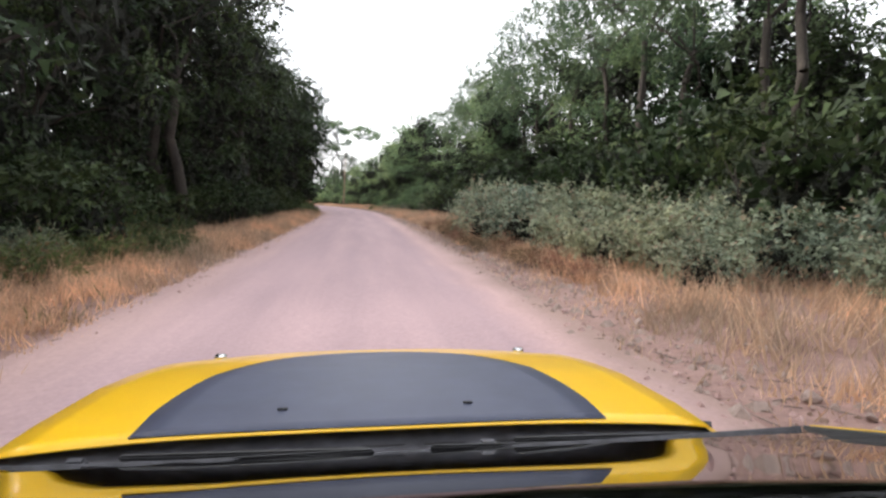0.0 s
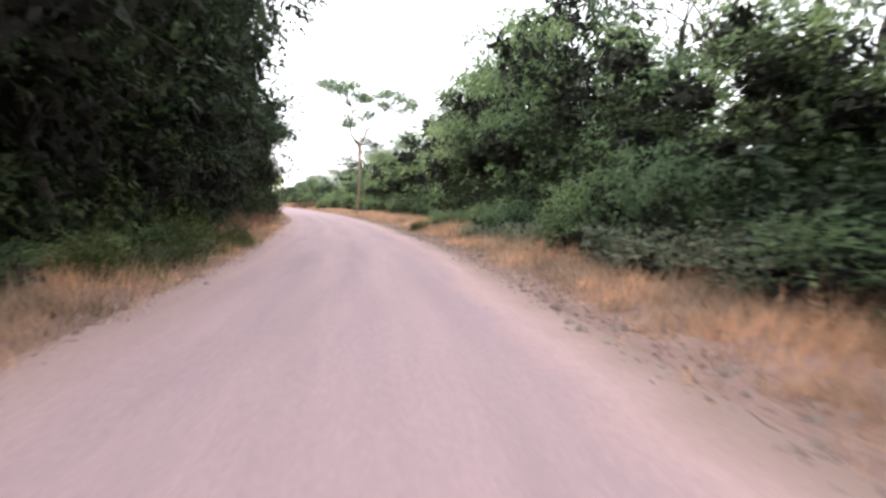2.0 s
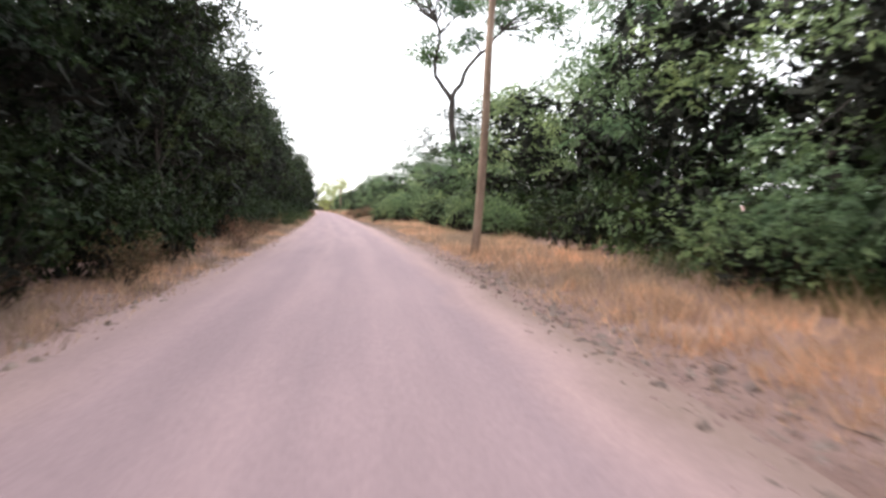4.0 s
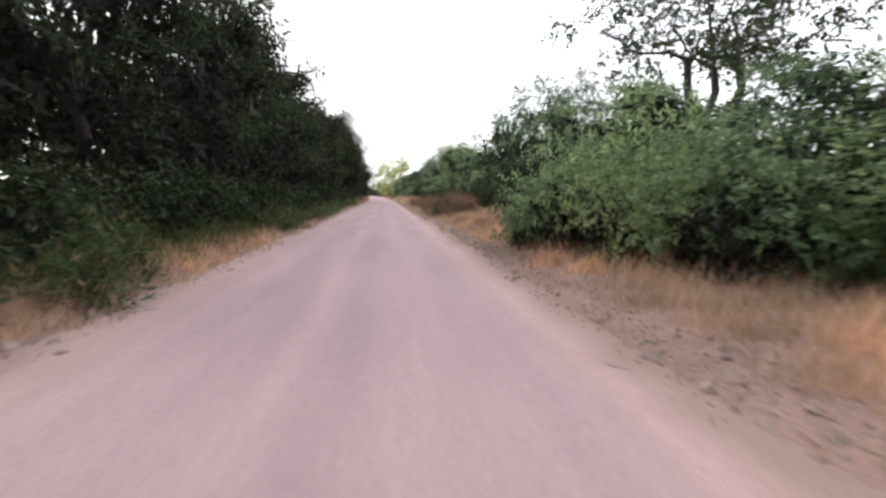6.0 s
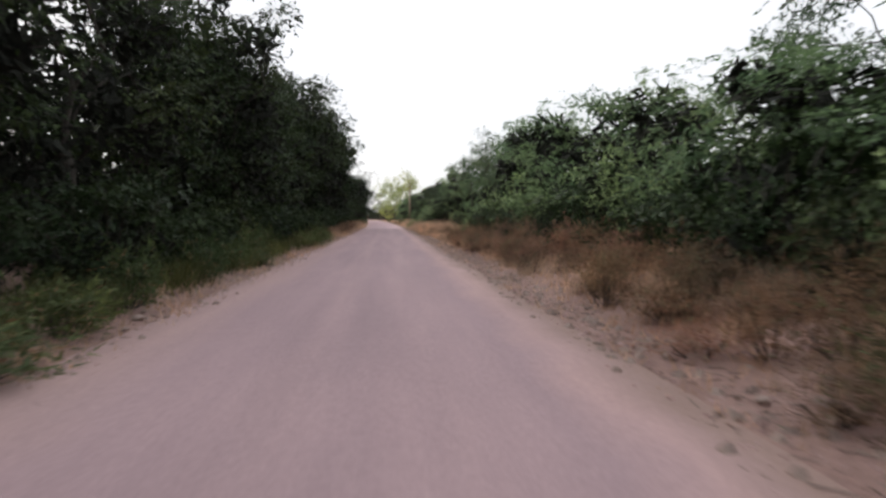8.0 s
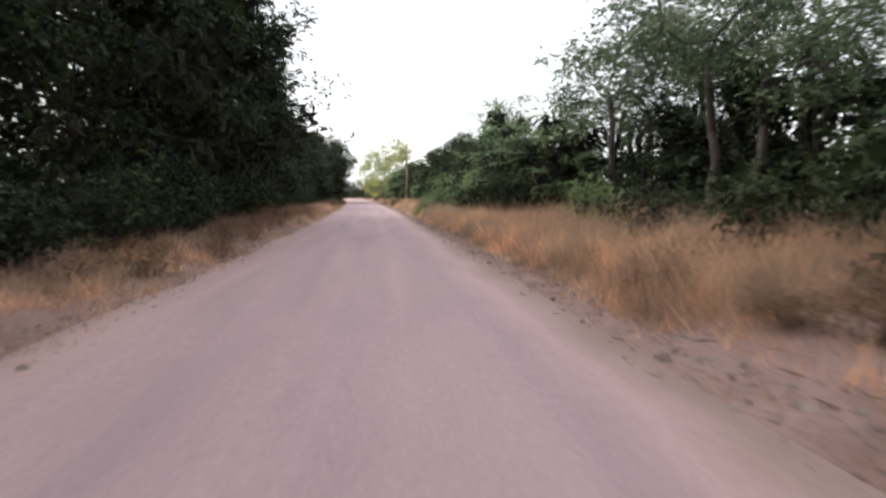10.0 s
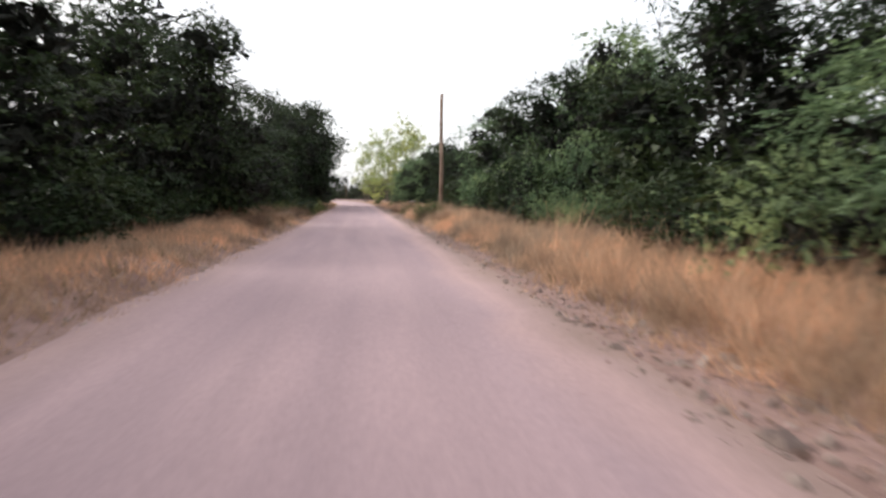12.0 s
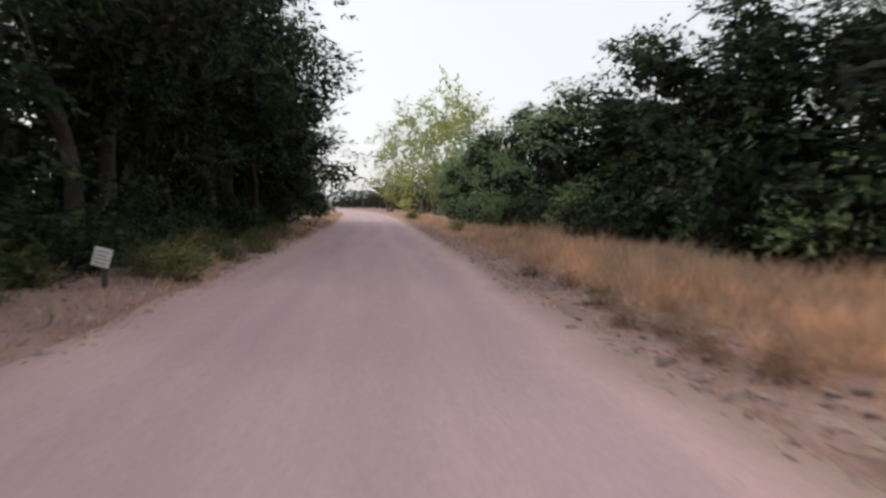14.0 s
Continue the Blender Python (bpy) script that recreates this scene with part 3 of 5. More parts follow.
# the wood behind, its darkness put into the leaf colour
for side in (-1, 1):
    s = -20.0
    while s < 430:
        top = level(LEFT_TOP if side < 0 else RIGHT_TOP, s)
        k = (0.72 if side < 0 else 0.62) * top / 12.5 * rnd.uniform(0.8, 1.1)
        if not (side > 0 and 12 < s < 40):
            plant(rnd.choice(BACK), s, side * rnd.uniform(14, 17), 1.0, k, None, "woodland tree deep in the thicket, leaves coloured as shaded", "tree", "trees of the wood behind")
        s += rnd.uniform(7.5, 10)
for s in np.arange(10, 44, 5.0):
    plant(rnd.choice(BACK), s, rnd.uniform(16, 19), 1.0, 0.55, None, "woodland tree deep in the thicket, leaves coloured as shaded", "tree", "trees of the wood behind")

# added rows that close bright gaps; their leaves are coloured as shaded
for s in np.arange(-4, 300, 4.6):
    plant(rnd.choice(BACK), s, -rnd.uniform(12.2, 13.8), 0.85, 0.82 * level(LEFT_TOP, s) / 12.5 * rnd.uniform(0.85, 1.1), None, "woodland tree deep in the thicket, leaves coloured as shaded", "tree", "trees of the wood behind")
for s in np.arange(62, 108, 4.4):
    plant(rnd.choice(BACK), s, rnd.uniform(12.2, 13.5), 0.8, 0.9 * level(RIGHT_TOP, s) / 12.5 * rnd.uniform(0.85, 1.05), None, "woodland tree deep in the thicket, leaves coloured as shaded", "tree", "trees of the wood behind")
for k, (s, u, h) in enumerate(((17, 14.5, 0.9), (23, 13.2, 0.85), (29, 13.5, 0.9), (35.5, 12.6, 0.8))):
    plant(BIG_GREEN[k % 3], s, u, 0.9, h, None, "tall broadleaf tree with a dense green crown", "tree", WOOD_R)
# single trees that stand out
for s, u, k, h in ((41, 9.4, 0.9, 0.8), (46, 9.2, 0.95, 0.75), (51, 9.4, 0.9, 0.8), (56, 9.3, 0.95, 0.85), (249.5, 9.2, 1.0, 0.95), (236, 10.6, 1.05, 1.0), (240.5, 10.8, 1.0, 0.95), (39, 10.6, 1.0, 1.3), (43.5, 11.5, 1.0, 1.35)):
    plant(MID[int(s) % 5], s, u, k, h, None, "thicket tree with green leaves down to the ground", "tree", WOOD_R)
leaning_tree(114, 7.7)
for s, u, k, h in ((150, 13.8, 1.0, 0.9), (155, 14.5, 1.05, 0.95), (160.5, 14, 1.0, 0.85), (82, -4.9, 1.1, 1.12), (279, -5.2, 1.0, 1.0), (193.5, 9.0, 1.0, 0.95), (198.5, 9.2, 1.0, 0.9), (203.2, 10.8, 1.1, 0.8), (201, 9.9, 1.05, 0.9), (231, 13, 1.0, 1.08), (238, 13.5, 1.05, 1.1), (146, 14, 1.0, 0.95), (152, 12.8, 1.1, 1.05), (199, 12.6, 1.05, 1.05), (195, 13.8, 1.1, 1.1), (247, 12.5, 0.95, 0.86), (158, 12.4, 1.1, 1.1), (166, 15.2, 0.95, 0.78), (264, 12, 0.9, 0.78), (269, 14.5, 1.0, 0.8), (100, 12, 1.1, 1.2), (73, 8.6, 1.0, 1.25)):
    plant((AIRY + THIN)[3 + int(s) % 2 if 140 < s < 165 else int(s) % 3], s, u, k, h, None, "airy acacia tree with thin grey-green foliage", "tree")
plant(CROWNED, 135, 14.5, 1.15, 1.0, 0.4, "round dark acacia above the thicket", "tree")
for s, u, k, h in ((312, 7.2, 0.95, 1.0), (344, 4.8, 1.0, 1.15), (316, 11, 1.1, 1.3), (323, 7.0, 1.0, 1.2), (328, 13, 1.1, 1.35), (337, 6.5, 0.95, 1.1)):
    plant(BRIGHT[int(s) % 2], s, u, k, h, None, "tall yellow-green tree, coloured as in brighter light", "tree", "bright trees at the end of the road")
for s, u, k, h in ((27, 14.5, 1.0, 0.95), (34, 15, 1.0, 1.0), (21, 15.5, 1.0, 0.9)):
    plant(THIN[int(s) % 2], s, u, 1.2 * k, 1.4 * h, None, "tall airy acacia with bare dark trunks", "tree")
plant(BIG[0], 238, -7.0, 1.0, 0.78, 0.6, "tall broadleaf tree leaning over the road's edge", "tree", WOOD_L)
for s, u, k, h in ((22, -7.2, 1.0, 1.15), (33, -7.4, 1.0, 1.1), (48, -6.4, 1.05, 1.05), (54, -6.2, 1.0, 1.0), (59.5, -7.0, 0.95, 1.0), (63.5, -6.5, 1.05, 1.15), (69, -6.8, 1.0, 1.15), (192, -7.9, 1.05, 1.1), (203, -7.6, 1.0, 1.05), (268, -6.6, 1.0, 0.85), (275, -6.4, 1.1, 0.95)):
    plant(EAVES[int(s) % 2], s, u, k, h, None, "broadleaf tree whose crown hangs over the verge", "tree", WOOD_L)
# the feathery tree whose crown hangs over the road
plant(BIG[3], 279, -5.9, 1.25, 1.0, 0.8, "dense dark tree with branches over the road", "tree")
plant(BIG[2], 290, -6.0, 1.25, 0.85, 2.0, "dense dark tree with branches over the road", "tree")

for s, u, k, h in ((93, -6.0, 1.05, 0.95), (97.5, -6.2, 1.0, 0.9), (272, -6.6, 0.9, 0.75), (284, -5.8, 1.1, 0.82), (202, -6.0, 1.1, 1.05), (208, -5.8, 1.1, 0.98), (172, -6.6, 1.05, 1.05), (46, -6.6, 1.1, 1.05), (52, -6.4, 1.1, 1.0), (57, -6.4, 1.05, 0.95)):
    plant(BIG[int(s) % 4], s, u, k, h, None, "tall broadleaf tree leaning over the road's edge", "tree", WOOD_L)
for s in np.arange(73, 94, 2.6):
    plant(SCRUB_DARK[int(s) % 2], s, -rnd.uniform(4.6, 5.4), rnd.uniform(0.55, 0.8), rnd.uniform(0.7, 1.1), None, "green shrub, coloured as shaded, under the roadside trees", "shrub", "shrubs under the trees")
for s, u, h in ((80, -6.2, 0.95), (86, -6.4, 0.9), (215, -6.9, 0.95)):
    plant(BIG[int(s) % 5], s, u, 1.0, h, None, "tall broadleaf tree leaning over the road's edge", "tree", WOOD_L)

for s in np.arange(121, 188, 2.6):
    plant(SCRUB_DARK[int(s) % 2], s, -rnd.uniform(5.0, 5.9), rnd.uniform(0.45, 0.65), rnd.uniform(0.5, 0.8), None, "green shrub, coloured as shaded, under the roadside trees", "shrub", "shrubs under the trees")
for s in np.arange(254, 278, 1.5):
    plant(SCRUB_DARK[int(s) % 2], s, -rnd.uniform(4.9, 6.6), rnd.uniform(0.26, 0.5), None, None, "low dark shrub on the shady verge", "shrub", "shrubs under the trees")
for s in np.arange(24, 58, 2.6):
    plant(SCRUB_DARK[int(s) % 2], s, rnd.uniform(6.0, 6.8), rnd.uniform(0.7, 0.95), None, None, "green shrub, coloured as shaded, under the roadside trees", "shrub", "shrubs under the trees")

for k, (s, u, w, h) in enumerate(((266.5, 9.6, 1.0, 0.82), (270.5, 10.0, 1.1, 0.86), (274, 9.8, 1.0, 0.78))):
    plant(MID_DARK[k % 2], s, u, w, h, None, "thicket tree with leaves coloured as shaded down to the ground", "tree", WOOD_R)
for k, s in enumerate(np.arange(256.5, 279, 1.3)):
    plant(SCRUB_DARK[k % 2], s, -rnd.uniform(5.3, 7.2), rnd.uniform(0.4, 0.65), rnd.uniform(0.3, 0.6), None, "low dark shrub on the shady verge", "shrub", "shrubs under the trees")
# dark foot of the thicket: shrubs with the shade put into the leaf colour
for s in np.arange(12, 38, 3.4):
    plant(SHADE[int(s) % 2], s, -rnd.uniform(10.5, 12.5), rnd.uniform(1.2, 1.5), rnd.uniform(1.8, 2.3), None, "tall green shrub deep under the trees, coloured as shaded", "shrub", "shrubs under the trees")
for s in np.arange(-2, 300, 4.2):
    plant(SHADE[int(s) % 2], s, -rnd.uniform(9.2, 10.8), rnd.uniform(1.1, 1.4), rnd.uniform(0.8, 1.1), None, "green shrub, coloured as shaded, under the roadside trees", "shrub", "shrubs under the trees")
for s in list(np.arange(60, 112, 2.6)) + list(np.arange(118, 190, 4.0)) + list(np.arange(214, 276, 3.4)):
    plant(SHADE[int(s) % 2], s, rnd.uniform(7.6, 8.8), rnd.uniform(0.9, 1.2), rnd.uniform(0.9, 1.3), None, "green shrub, coloured as shaded, under the roadside trees", "shrub", "shrubs under the trees")
# thicket that comes up to the grass
for k, s in enumerate(np.arange(36, 54, 1.9)):
    plant((SCRUB_DARK + SCRUB)[k % 5], s, rnd.uniform(5.3, 6.3), rnd.uniform(0.6, 0.85), rnd.uniform(0.7, 1.25), None, "green shrub at the edge of the thicket", "shrub", "shrubs of the thicket")
for k, s in enumerate(np.arange(203.5, 226, 1.7)):
    plant((SCRUB_DARK + SCRUB_DARK + SCRUB)[k % 6], s, rnd.uniform(5.6, 6.6), rnd.uniform(0.75, 0.95), rnd.uniform(0.75, 1.25), None, "green shrub at the edge of the thicket", "shrub", "shrubs of the thicket")
for k, s in enumerate(np.arange(236.5, 247.5, 1.3)):
    plant((SCRUB_DARK + SCRUB_DARK + SCRUB)[k % 7], s, 6.3 - 0.05 * abs(s - 236) + rnd.uniform(0, 0.6), rnd.uniform(0.7, 0.9), rnd.uniform(0.9, 1.3), None, "green shrub at the edge of the thicket, coloured as shaded", "shrub", "shrubs of the thicket")
for s in np.arange(206, 252, 1.7):
    plant(SCRUB_DARK[int(s) % 2], s, -rnd.uniform(5.9, 6.6), rnd.uniform(0.45, 0.65), rnd.uniform(0.35, 0.65), None, "low dark shrub on the shady verge", "shrub", "shrubs under the trees")
for s in np.arange(193, 206, 1.6):
    plant(SCRUB_DARK[int(s) % 2], s, -rnd.uniform(5.5, 6.2), rnd.uniform(0.5, 0.7), rnd.uniform(0.6, 0.9), None, "green shrub, coloured as shaded, under the roadside trees", "shrub", "shrubs under the trees")
for k, (s, u, h) in enumerate(((205, 8.6, 0.5), (208.5, 7.8, 0.52), (212, 7.8, 0.55), (216, 8.0, 0.65), (220, 8.0, 0.7))):
    plant(MID_DARK[k % 2], s, u, 0.9, h, None, "thicket tree with green leaves down to the ground", "tree", WOOD_R)
for k, s in enumerate(np.arange(143, 180, 2.0)):
    plant((SCRUB_DARK + SCRUB)[k % 5], s, rnd.uniform(6.0, 7.0), rnd.uniform(0.7, 0.95), rnd.uniform(0.7, 1.2), None, "green shrub at the edge of the thicket", "shrub", "shrubs of the thicket")
# the hedge that comes close to the road
for s, u, k, h in ((120.2, 5.4, 0.9, 1.0), (122.6, 4.6, 0.85, 0.95), (124.6, 4.4, 0.9, 1.1), (126.6, 4.9, 0.95, 1.3), (129.4, 5.2, 1.0, 1.5), (132.4, 5.4, 1.0, 1.6), (130.6, 5.5, 0.7, 0.85), (132.2, 6.1, 0.75, 1.0), (133.8, 6.6, 0.8, 1.05), (135.4, 7.2, 0.8, 1.0), (121.4, 6.6, 1.0, 1.25), (124.0, 6.8, 1.0, 1.5), (127.6, 7.2, 1.0, 1.7)):
    plant((SCRUB + SCRUB_DARK)[int(s * 10) % 5], s, u, k * rnd.uniform(0.85, 1.1), h * rnd.uniform(0.75, 1.15), None, "green bush of the hedge close to the road", "bush", "hedge beside the road")
for s, u, k, h in ((63.6, 4.9, 0.42, 0.36), (65.2, 4.2, 0.34, 0.32), (66.4, 5.0, 0.46, 0.4), (68.2, 5.0, 0.42, 0.36), (64.6, 5.9, 0.5, 0.4), (67.2, 6.0, 0.5, 0.4), (70.4, 5.4, 0.42, 0.36), (62.0, 5.6, 0.45, 0.34)):
    plant(SCRUB[int(s * 10) % 3], s, u, k, h, None, "low pale green bush before the dark thicket", "bush", "low bushes on the verge")

for s in np.arange(-4, 24, 2.4):
    plant(SHADE[int(s) % 2], s, rnd.uniform(9.0, 10.4), rnd.uniform(1.1, 1.4), rnd.uniform(1.4, 2.0), None, "tall green shrub behind the sage bushes, coloured as shaded", "shrub", "shrubs under the trees")
for s in np.arange(-6, 22, 4.0):
    plant(MID_DARK[int(s) % 2], s, rnd.uniform(13, 15), 1.0, rnd.uniform(0.6, 0.85), None, "thicket tree under taller trees, coloured as shaded", "tree", "dark thicket under the tall trees")

for s, u, k in ((43.4, 6.2, 0.5), (45.2, 5.7, 0.45), (46.8, 6.2, 0.55), (48.6, 5.6, 0.42), (50.2, 6.1, 0.5), (51.8, 5.6, 0.42), (41.5, 6.5, 0.5), (53.5, 6.0, 0.42), (55.0, 5.3, 0.36), (56.6, 5.8, 0.45), (58.4, 5.4, 0.4), (60.2, 5.9, 0.45), (57.4, 4.7, 0.3), (54.4, 7.0, 0.5), (60.8, 6.8, 0.5)):
    plant((SAGE + SCRUB)[int(s * 10) % 3], s, u - 0.8, 1.45 * k, 1.3 * k, None, "low pale green bush before the dark thicket", "bush", "low bushes on the verge")
for s, u, k in ((52.0, -4.5, 0.35), (53.6, -5.0, 0.4), (55.2, -4.4, 0.33), (56.4, -5.0, 0.4), (50.6, -4.9, 0.4), (48.8, -5.2, 0.4), (47.2, -5.4, 0.42)):
    plant((SAGE + SCRUB)[int(s * 10) % 3], s, u, 1.15 * k, 0.9 * k, None, "low pale green bush under the trees", "bush", "low bushes on the verge")

# bushes by the verge
for s, u, k in ((9.5, 6.2, 0.9), (12.8, 5.6, 0.95), (16.0, 4.2, 1.1), (18.8, 4.7, 1.15), (17.0, 7.0, 1.15), (13.5, 7.6, 1.0), (20.0, 7.2, 1.0), (10.0, 8.2, 1.05), (6.0, 7.6, 0.9), (3.0, 7.0, 0.85), (-1.0, 7.4, 0.9), (6.6, 4.7, 0.5), (8.2, 5.3, 0.72), (7.0, 6.1, 0.8), (9.4, 4.5, 0.6), (5.0, 6.3, 0.6), (11.0, 4.7, 0.75), (14.2, 4.4, 0.9)):
    plant(SAGE[int(s) % 2], s, u, k, None, None, "pale sage-green bush on the verge", "bush", "sage bushes on the verge")
for s, u, k in ((5.0, -7.0, 0.6), (8.5, -7.4, 0.7), (12.5, -7.2, 0.6), (7.8, -6.0, 0.5), (10.2, -5.9, 0.55), (13.4, -6.0, 0.5)):
    plant(SAGE[int(s) % 2], s, u, k, None, None, "pale sage-green bush under the trees", "bush", "sage bushes on the verge")
for s, u, k, tall in ((55, 6.4, 0.55, 0.5), (58, 6.0, 0.5, 0.45), (79, 7.2, 0.9, 1.0), (76, 7.0, 0.8, 0.8), (84, 6.2, 0.7, 0.6), (98, 6.0, 0.8, 0.8), (104, 6.2, 0.9, 0.9), (110, 6.0, 0.9, 1.0), (116, 6.4, 0.9, 1.1), (118.5, 7.4, 0.9, 0.9), (121, 5.6, 0.95, 1.1), (124.5, 5.4, 1.0, 1.15), (127.5, 5.6, 0.9, 0.9), (131, 6.4, 0.8, 1.0), (128.5, 4.4, 0.5, 0.5), (125.6, 4.3, 0.6, 0.7), (125.4, 3.5, 0.4, 0.42), (127.4, 4.6, 0.5, 0.5), (129.6, 4.7, 0.45, 0.45), (151, 6.8, 0.8, 0.8), (157, 7.0, 0.9, 0.9), (163, 6.8, 0.9, 0.9), (169, 6.6, 0.9, 0.9), (175, 6.4, 0.9, 0.9), (181, 6.4, 0.9, 0.8), (215.1, 3.45, 0.52, 0.46), (216.3, 4.0, 0.5, 0.46), (214.5, 3.1, 0.3, 0.26), (237, 7.6, 1.0, 1.3), (240.5, 7.8, 1.0, 1.4), (234, 8.0, 1.0, 1.5), (229.8, 6.1, 0.6, 0.6), (231.4, 5.7, 0.5, 0.5), (232.8, 6.2, 0.65, 0.65), (222, 6.8, 0.8, 0.7), (229, 6.9, 0.8, 0.7), (235, 6.9, 0.9, 0.8), (262.5, 8.4, 0.95, 0.95), (266, 8.6, 1.0, 0.9), (272, 7.0, 0.9, 0.9), (278, 6.4, 0.9, 0.9), (285, 6.0, 0.9, 0.9), (292, 5.8, 0.9, 0.9)):
    plant(SCRUB[int(s) % 3], s, u, k, tall, None, "green bush at the edge of the verge", "bush", "bushes on the verge")
for s, u, k in ((64.3, 3.0, 0.5), (64.9, 3.2, 0.5), (64.6, 3.4, 0.45), (144, 3.5, 0.95), (143.4, 4.1, 0.9), (150.5, 3.8, 0.7), (245.2, 3.5, 0.95), (246, 3.9, 0.85), (244.3, 3.4, 0.9), (244.8, 3.9, 0.95), (256.2, 3.45, 0.75), (256.5, 3.75, 0.7), (256.0, 3.7, 0.6), (270.5, 4.4, 0.6), (280, 3.9, 0.7), (300, 3.4, 0.9), (302.5, 3.3, 0.8)):
    plant(WEED[int(s) % 2], s, u, k, None, None, "low green weed beside the gravel", "weed", "weeds on the verge")
for s in np.arange(118, 186, 1.9):
    u = -rnd.uniform(3.7, 5.2)
    plant(WEED[rnd.randrange(2)], s, u, rnd.uniform(0.7, 1.25), rnd.uniform(0.6, 1.1), None, "low green weed under the trees' edge", "weed", "weeds on the verge")
for s in list(np.arange(50, 58, 1.1)) + list(np.arange(248, 272, 1.5)):
    plant(WEED[rnd.randrange(2)], s, -rnd.uniform(3.6, 5.6), rnd.uniform(0.6, 1.1), None, None, "low green weed under the trees' edge", "weed", "weeds on the verge")
for s in list(np.arange(134, 192, 0.7)) + list(np.arange(140, 172, 0.42)):
    plant(BROWN[rnd.randrange(2)], s, 3.1 + 3.2 * rnd.random() ** 0.8, rnd.uniform(0.55, 1.0), rnd.uniform(0.3, 0.75) * (0.7 if s < 147 else 1.35 if s < 176 else 1.0), None, "dry brown weed on the verge", "weed", "dry weeds on the verge")
for k, s in enumerate(np.arange(5.5, 15.5, 0.8)):
    plant((WEED + BROWN)[k % 3], s, -rnd.uniform(4.5, 5.8), rnd.uniform(0.7, 1.1), rnd.uniform(0.5, 0.9), None, "low weed before the dark thicket", "weed", "weeds on the verge")
for s in np.arange(8, 24, 0.9):
    plant(BROWN[rnd.randrange(2)], s, rnd.uniform(2.9, 3.7), rnd.uniform(0.5, 0.8), rnd.uniform(0.3, 0.6), None, "dry brown weed before the sage bushes", "weed", "dry weeds on the verge")
for s in np.arange(141.2, 148, 0.3):
    plant(BROWN[rnd.randrange(2)], s, rnd.uniform(3.5, 4.9), rnd.uniform(0.7, 0.95), rnd.uniform(0.85, 1.3), None, "tall dry brown weed close to the road", "weed", "dry weeds on the verge")
for s in np.arange(149, 178, 1.8):
    plant(SCRUB_DARK[int(s) % 2], s, rnd.uniform(4.9, 5.8), rnd.uniform(0.4, 0.6), rnd.uniform(0.45, 0.7), None, "green shrub at the edge of the thicket, coloured as shaded", "shrub", "shrubs of the thicket")
for s, u in ((137.4, 8.0), (139.2, 8.3), (141.2, 8.4), (143.2, 8.2), (145.4, 8.0)):
    plant(SCRUB_DARK[int(s) % 2], s, u, 0.85, 0.75, None, "green shrub at the edge of the thicket, coloured as shaded", "shrub", "shrubs of the thicket")
for s, u, k, h in ((144.0, 3.5, 0.3, 0.36), (144.7, 3.8, 0.32, 0.4), (147.8, 3.6, 0.24, 0.28)):
    plant(SCRUB_DARK[int(s) % 2], s, u, k, h, None, "small dark green bush between dry weeds", "bush", "bushes on the verge")
for s, u in ((258.2, 3.2), (258.8, 3.0), (259.6, 3.1), (260.3, 2.95), (261.5, 3.1), (263, 3.2), (264.4, 3.0), (243, 3.0), (247.5, 3.1)):
    plant(BROWN[int(s * 10) % 2], s, u, 0.5, 0.32, None, "dry grey-brown weed on the stony verge", "weed", "dry weeds on the verge")
for s in np.arange(252, 280, 0.8):
    plant((WEED + BROWN)[rnd.randrange(4)], s, -rnd.uniform(3.3, 5.4), rnd.uniform(0.5, 0.9), rnd.uniform(0.3, 0.7), None, "low weed on the shady verge", "weed", "weeds on the verge")
for s in list(np.arange(190, 216, 0.75)) + list(np.arange(236, 252, 0.45)):
    plant(BROWN[rnd.randrange(2)], s, -rnd.uniform(3.5, 5.6), rnd.uniform(0.6, 0.95), rnd.uniform(0.35, 0.75), None, "dry brown weed on the verge", "weed", "dry weeds on the verge")
for s in np.arange(234, 252, 0.6):
    plant(BROWN[rnd.randrange(2)], s, rnd.uniform(3.2, 5.4), rnd.uniform(0.55, 0.85), rnd.uniform(0.35, 0.7), None, "dry brown weed on the verge", "weed", "dry weeds on the verge")
for s in np.arange(60, 112, 2.3):
    plant(BROWN[rnd.randrange(2)], s, -rnd.uniform(3.8, 5.2), rnd.uniform(0.6, 1.0), None, None, "dry brown weed under the trees' edge", "weed", "dry weeds on the verge")

for o in PROTOTYPES:
    remove(o)


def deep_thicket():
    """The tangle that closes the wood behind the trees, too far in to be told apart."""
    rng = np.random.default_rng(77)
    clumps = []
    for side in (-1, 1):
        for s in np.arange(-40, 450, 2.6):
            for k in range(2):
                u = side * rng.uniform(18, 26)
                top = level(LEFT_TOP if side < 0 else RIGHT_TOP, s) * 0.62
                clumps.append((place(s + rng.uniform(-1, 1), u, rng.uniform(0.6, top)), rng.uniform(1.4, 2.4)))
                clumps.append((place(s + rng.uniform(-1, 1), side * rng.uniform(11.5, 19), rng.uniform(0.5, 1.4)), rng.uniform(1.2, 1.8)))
    # added fill for gaps between the trees, with their shade in its colour
    ob = link("deep_thicket", leaf_cloud(rng, clumps, 70000, 0.7, 1.0, 0.2), M_LEAF_SHADED)
    tagged(ob, "tangle of the wood behind the roadside trees, coloured as shaded", "thicket", "", "stuff")


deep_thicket()


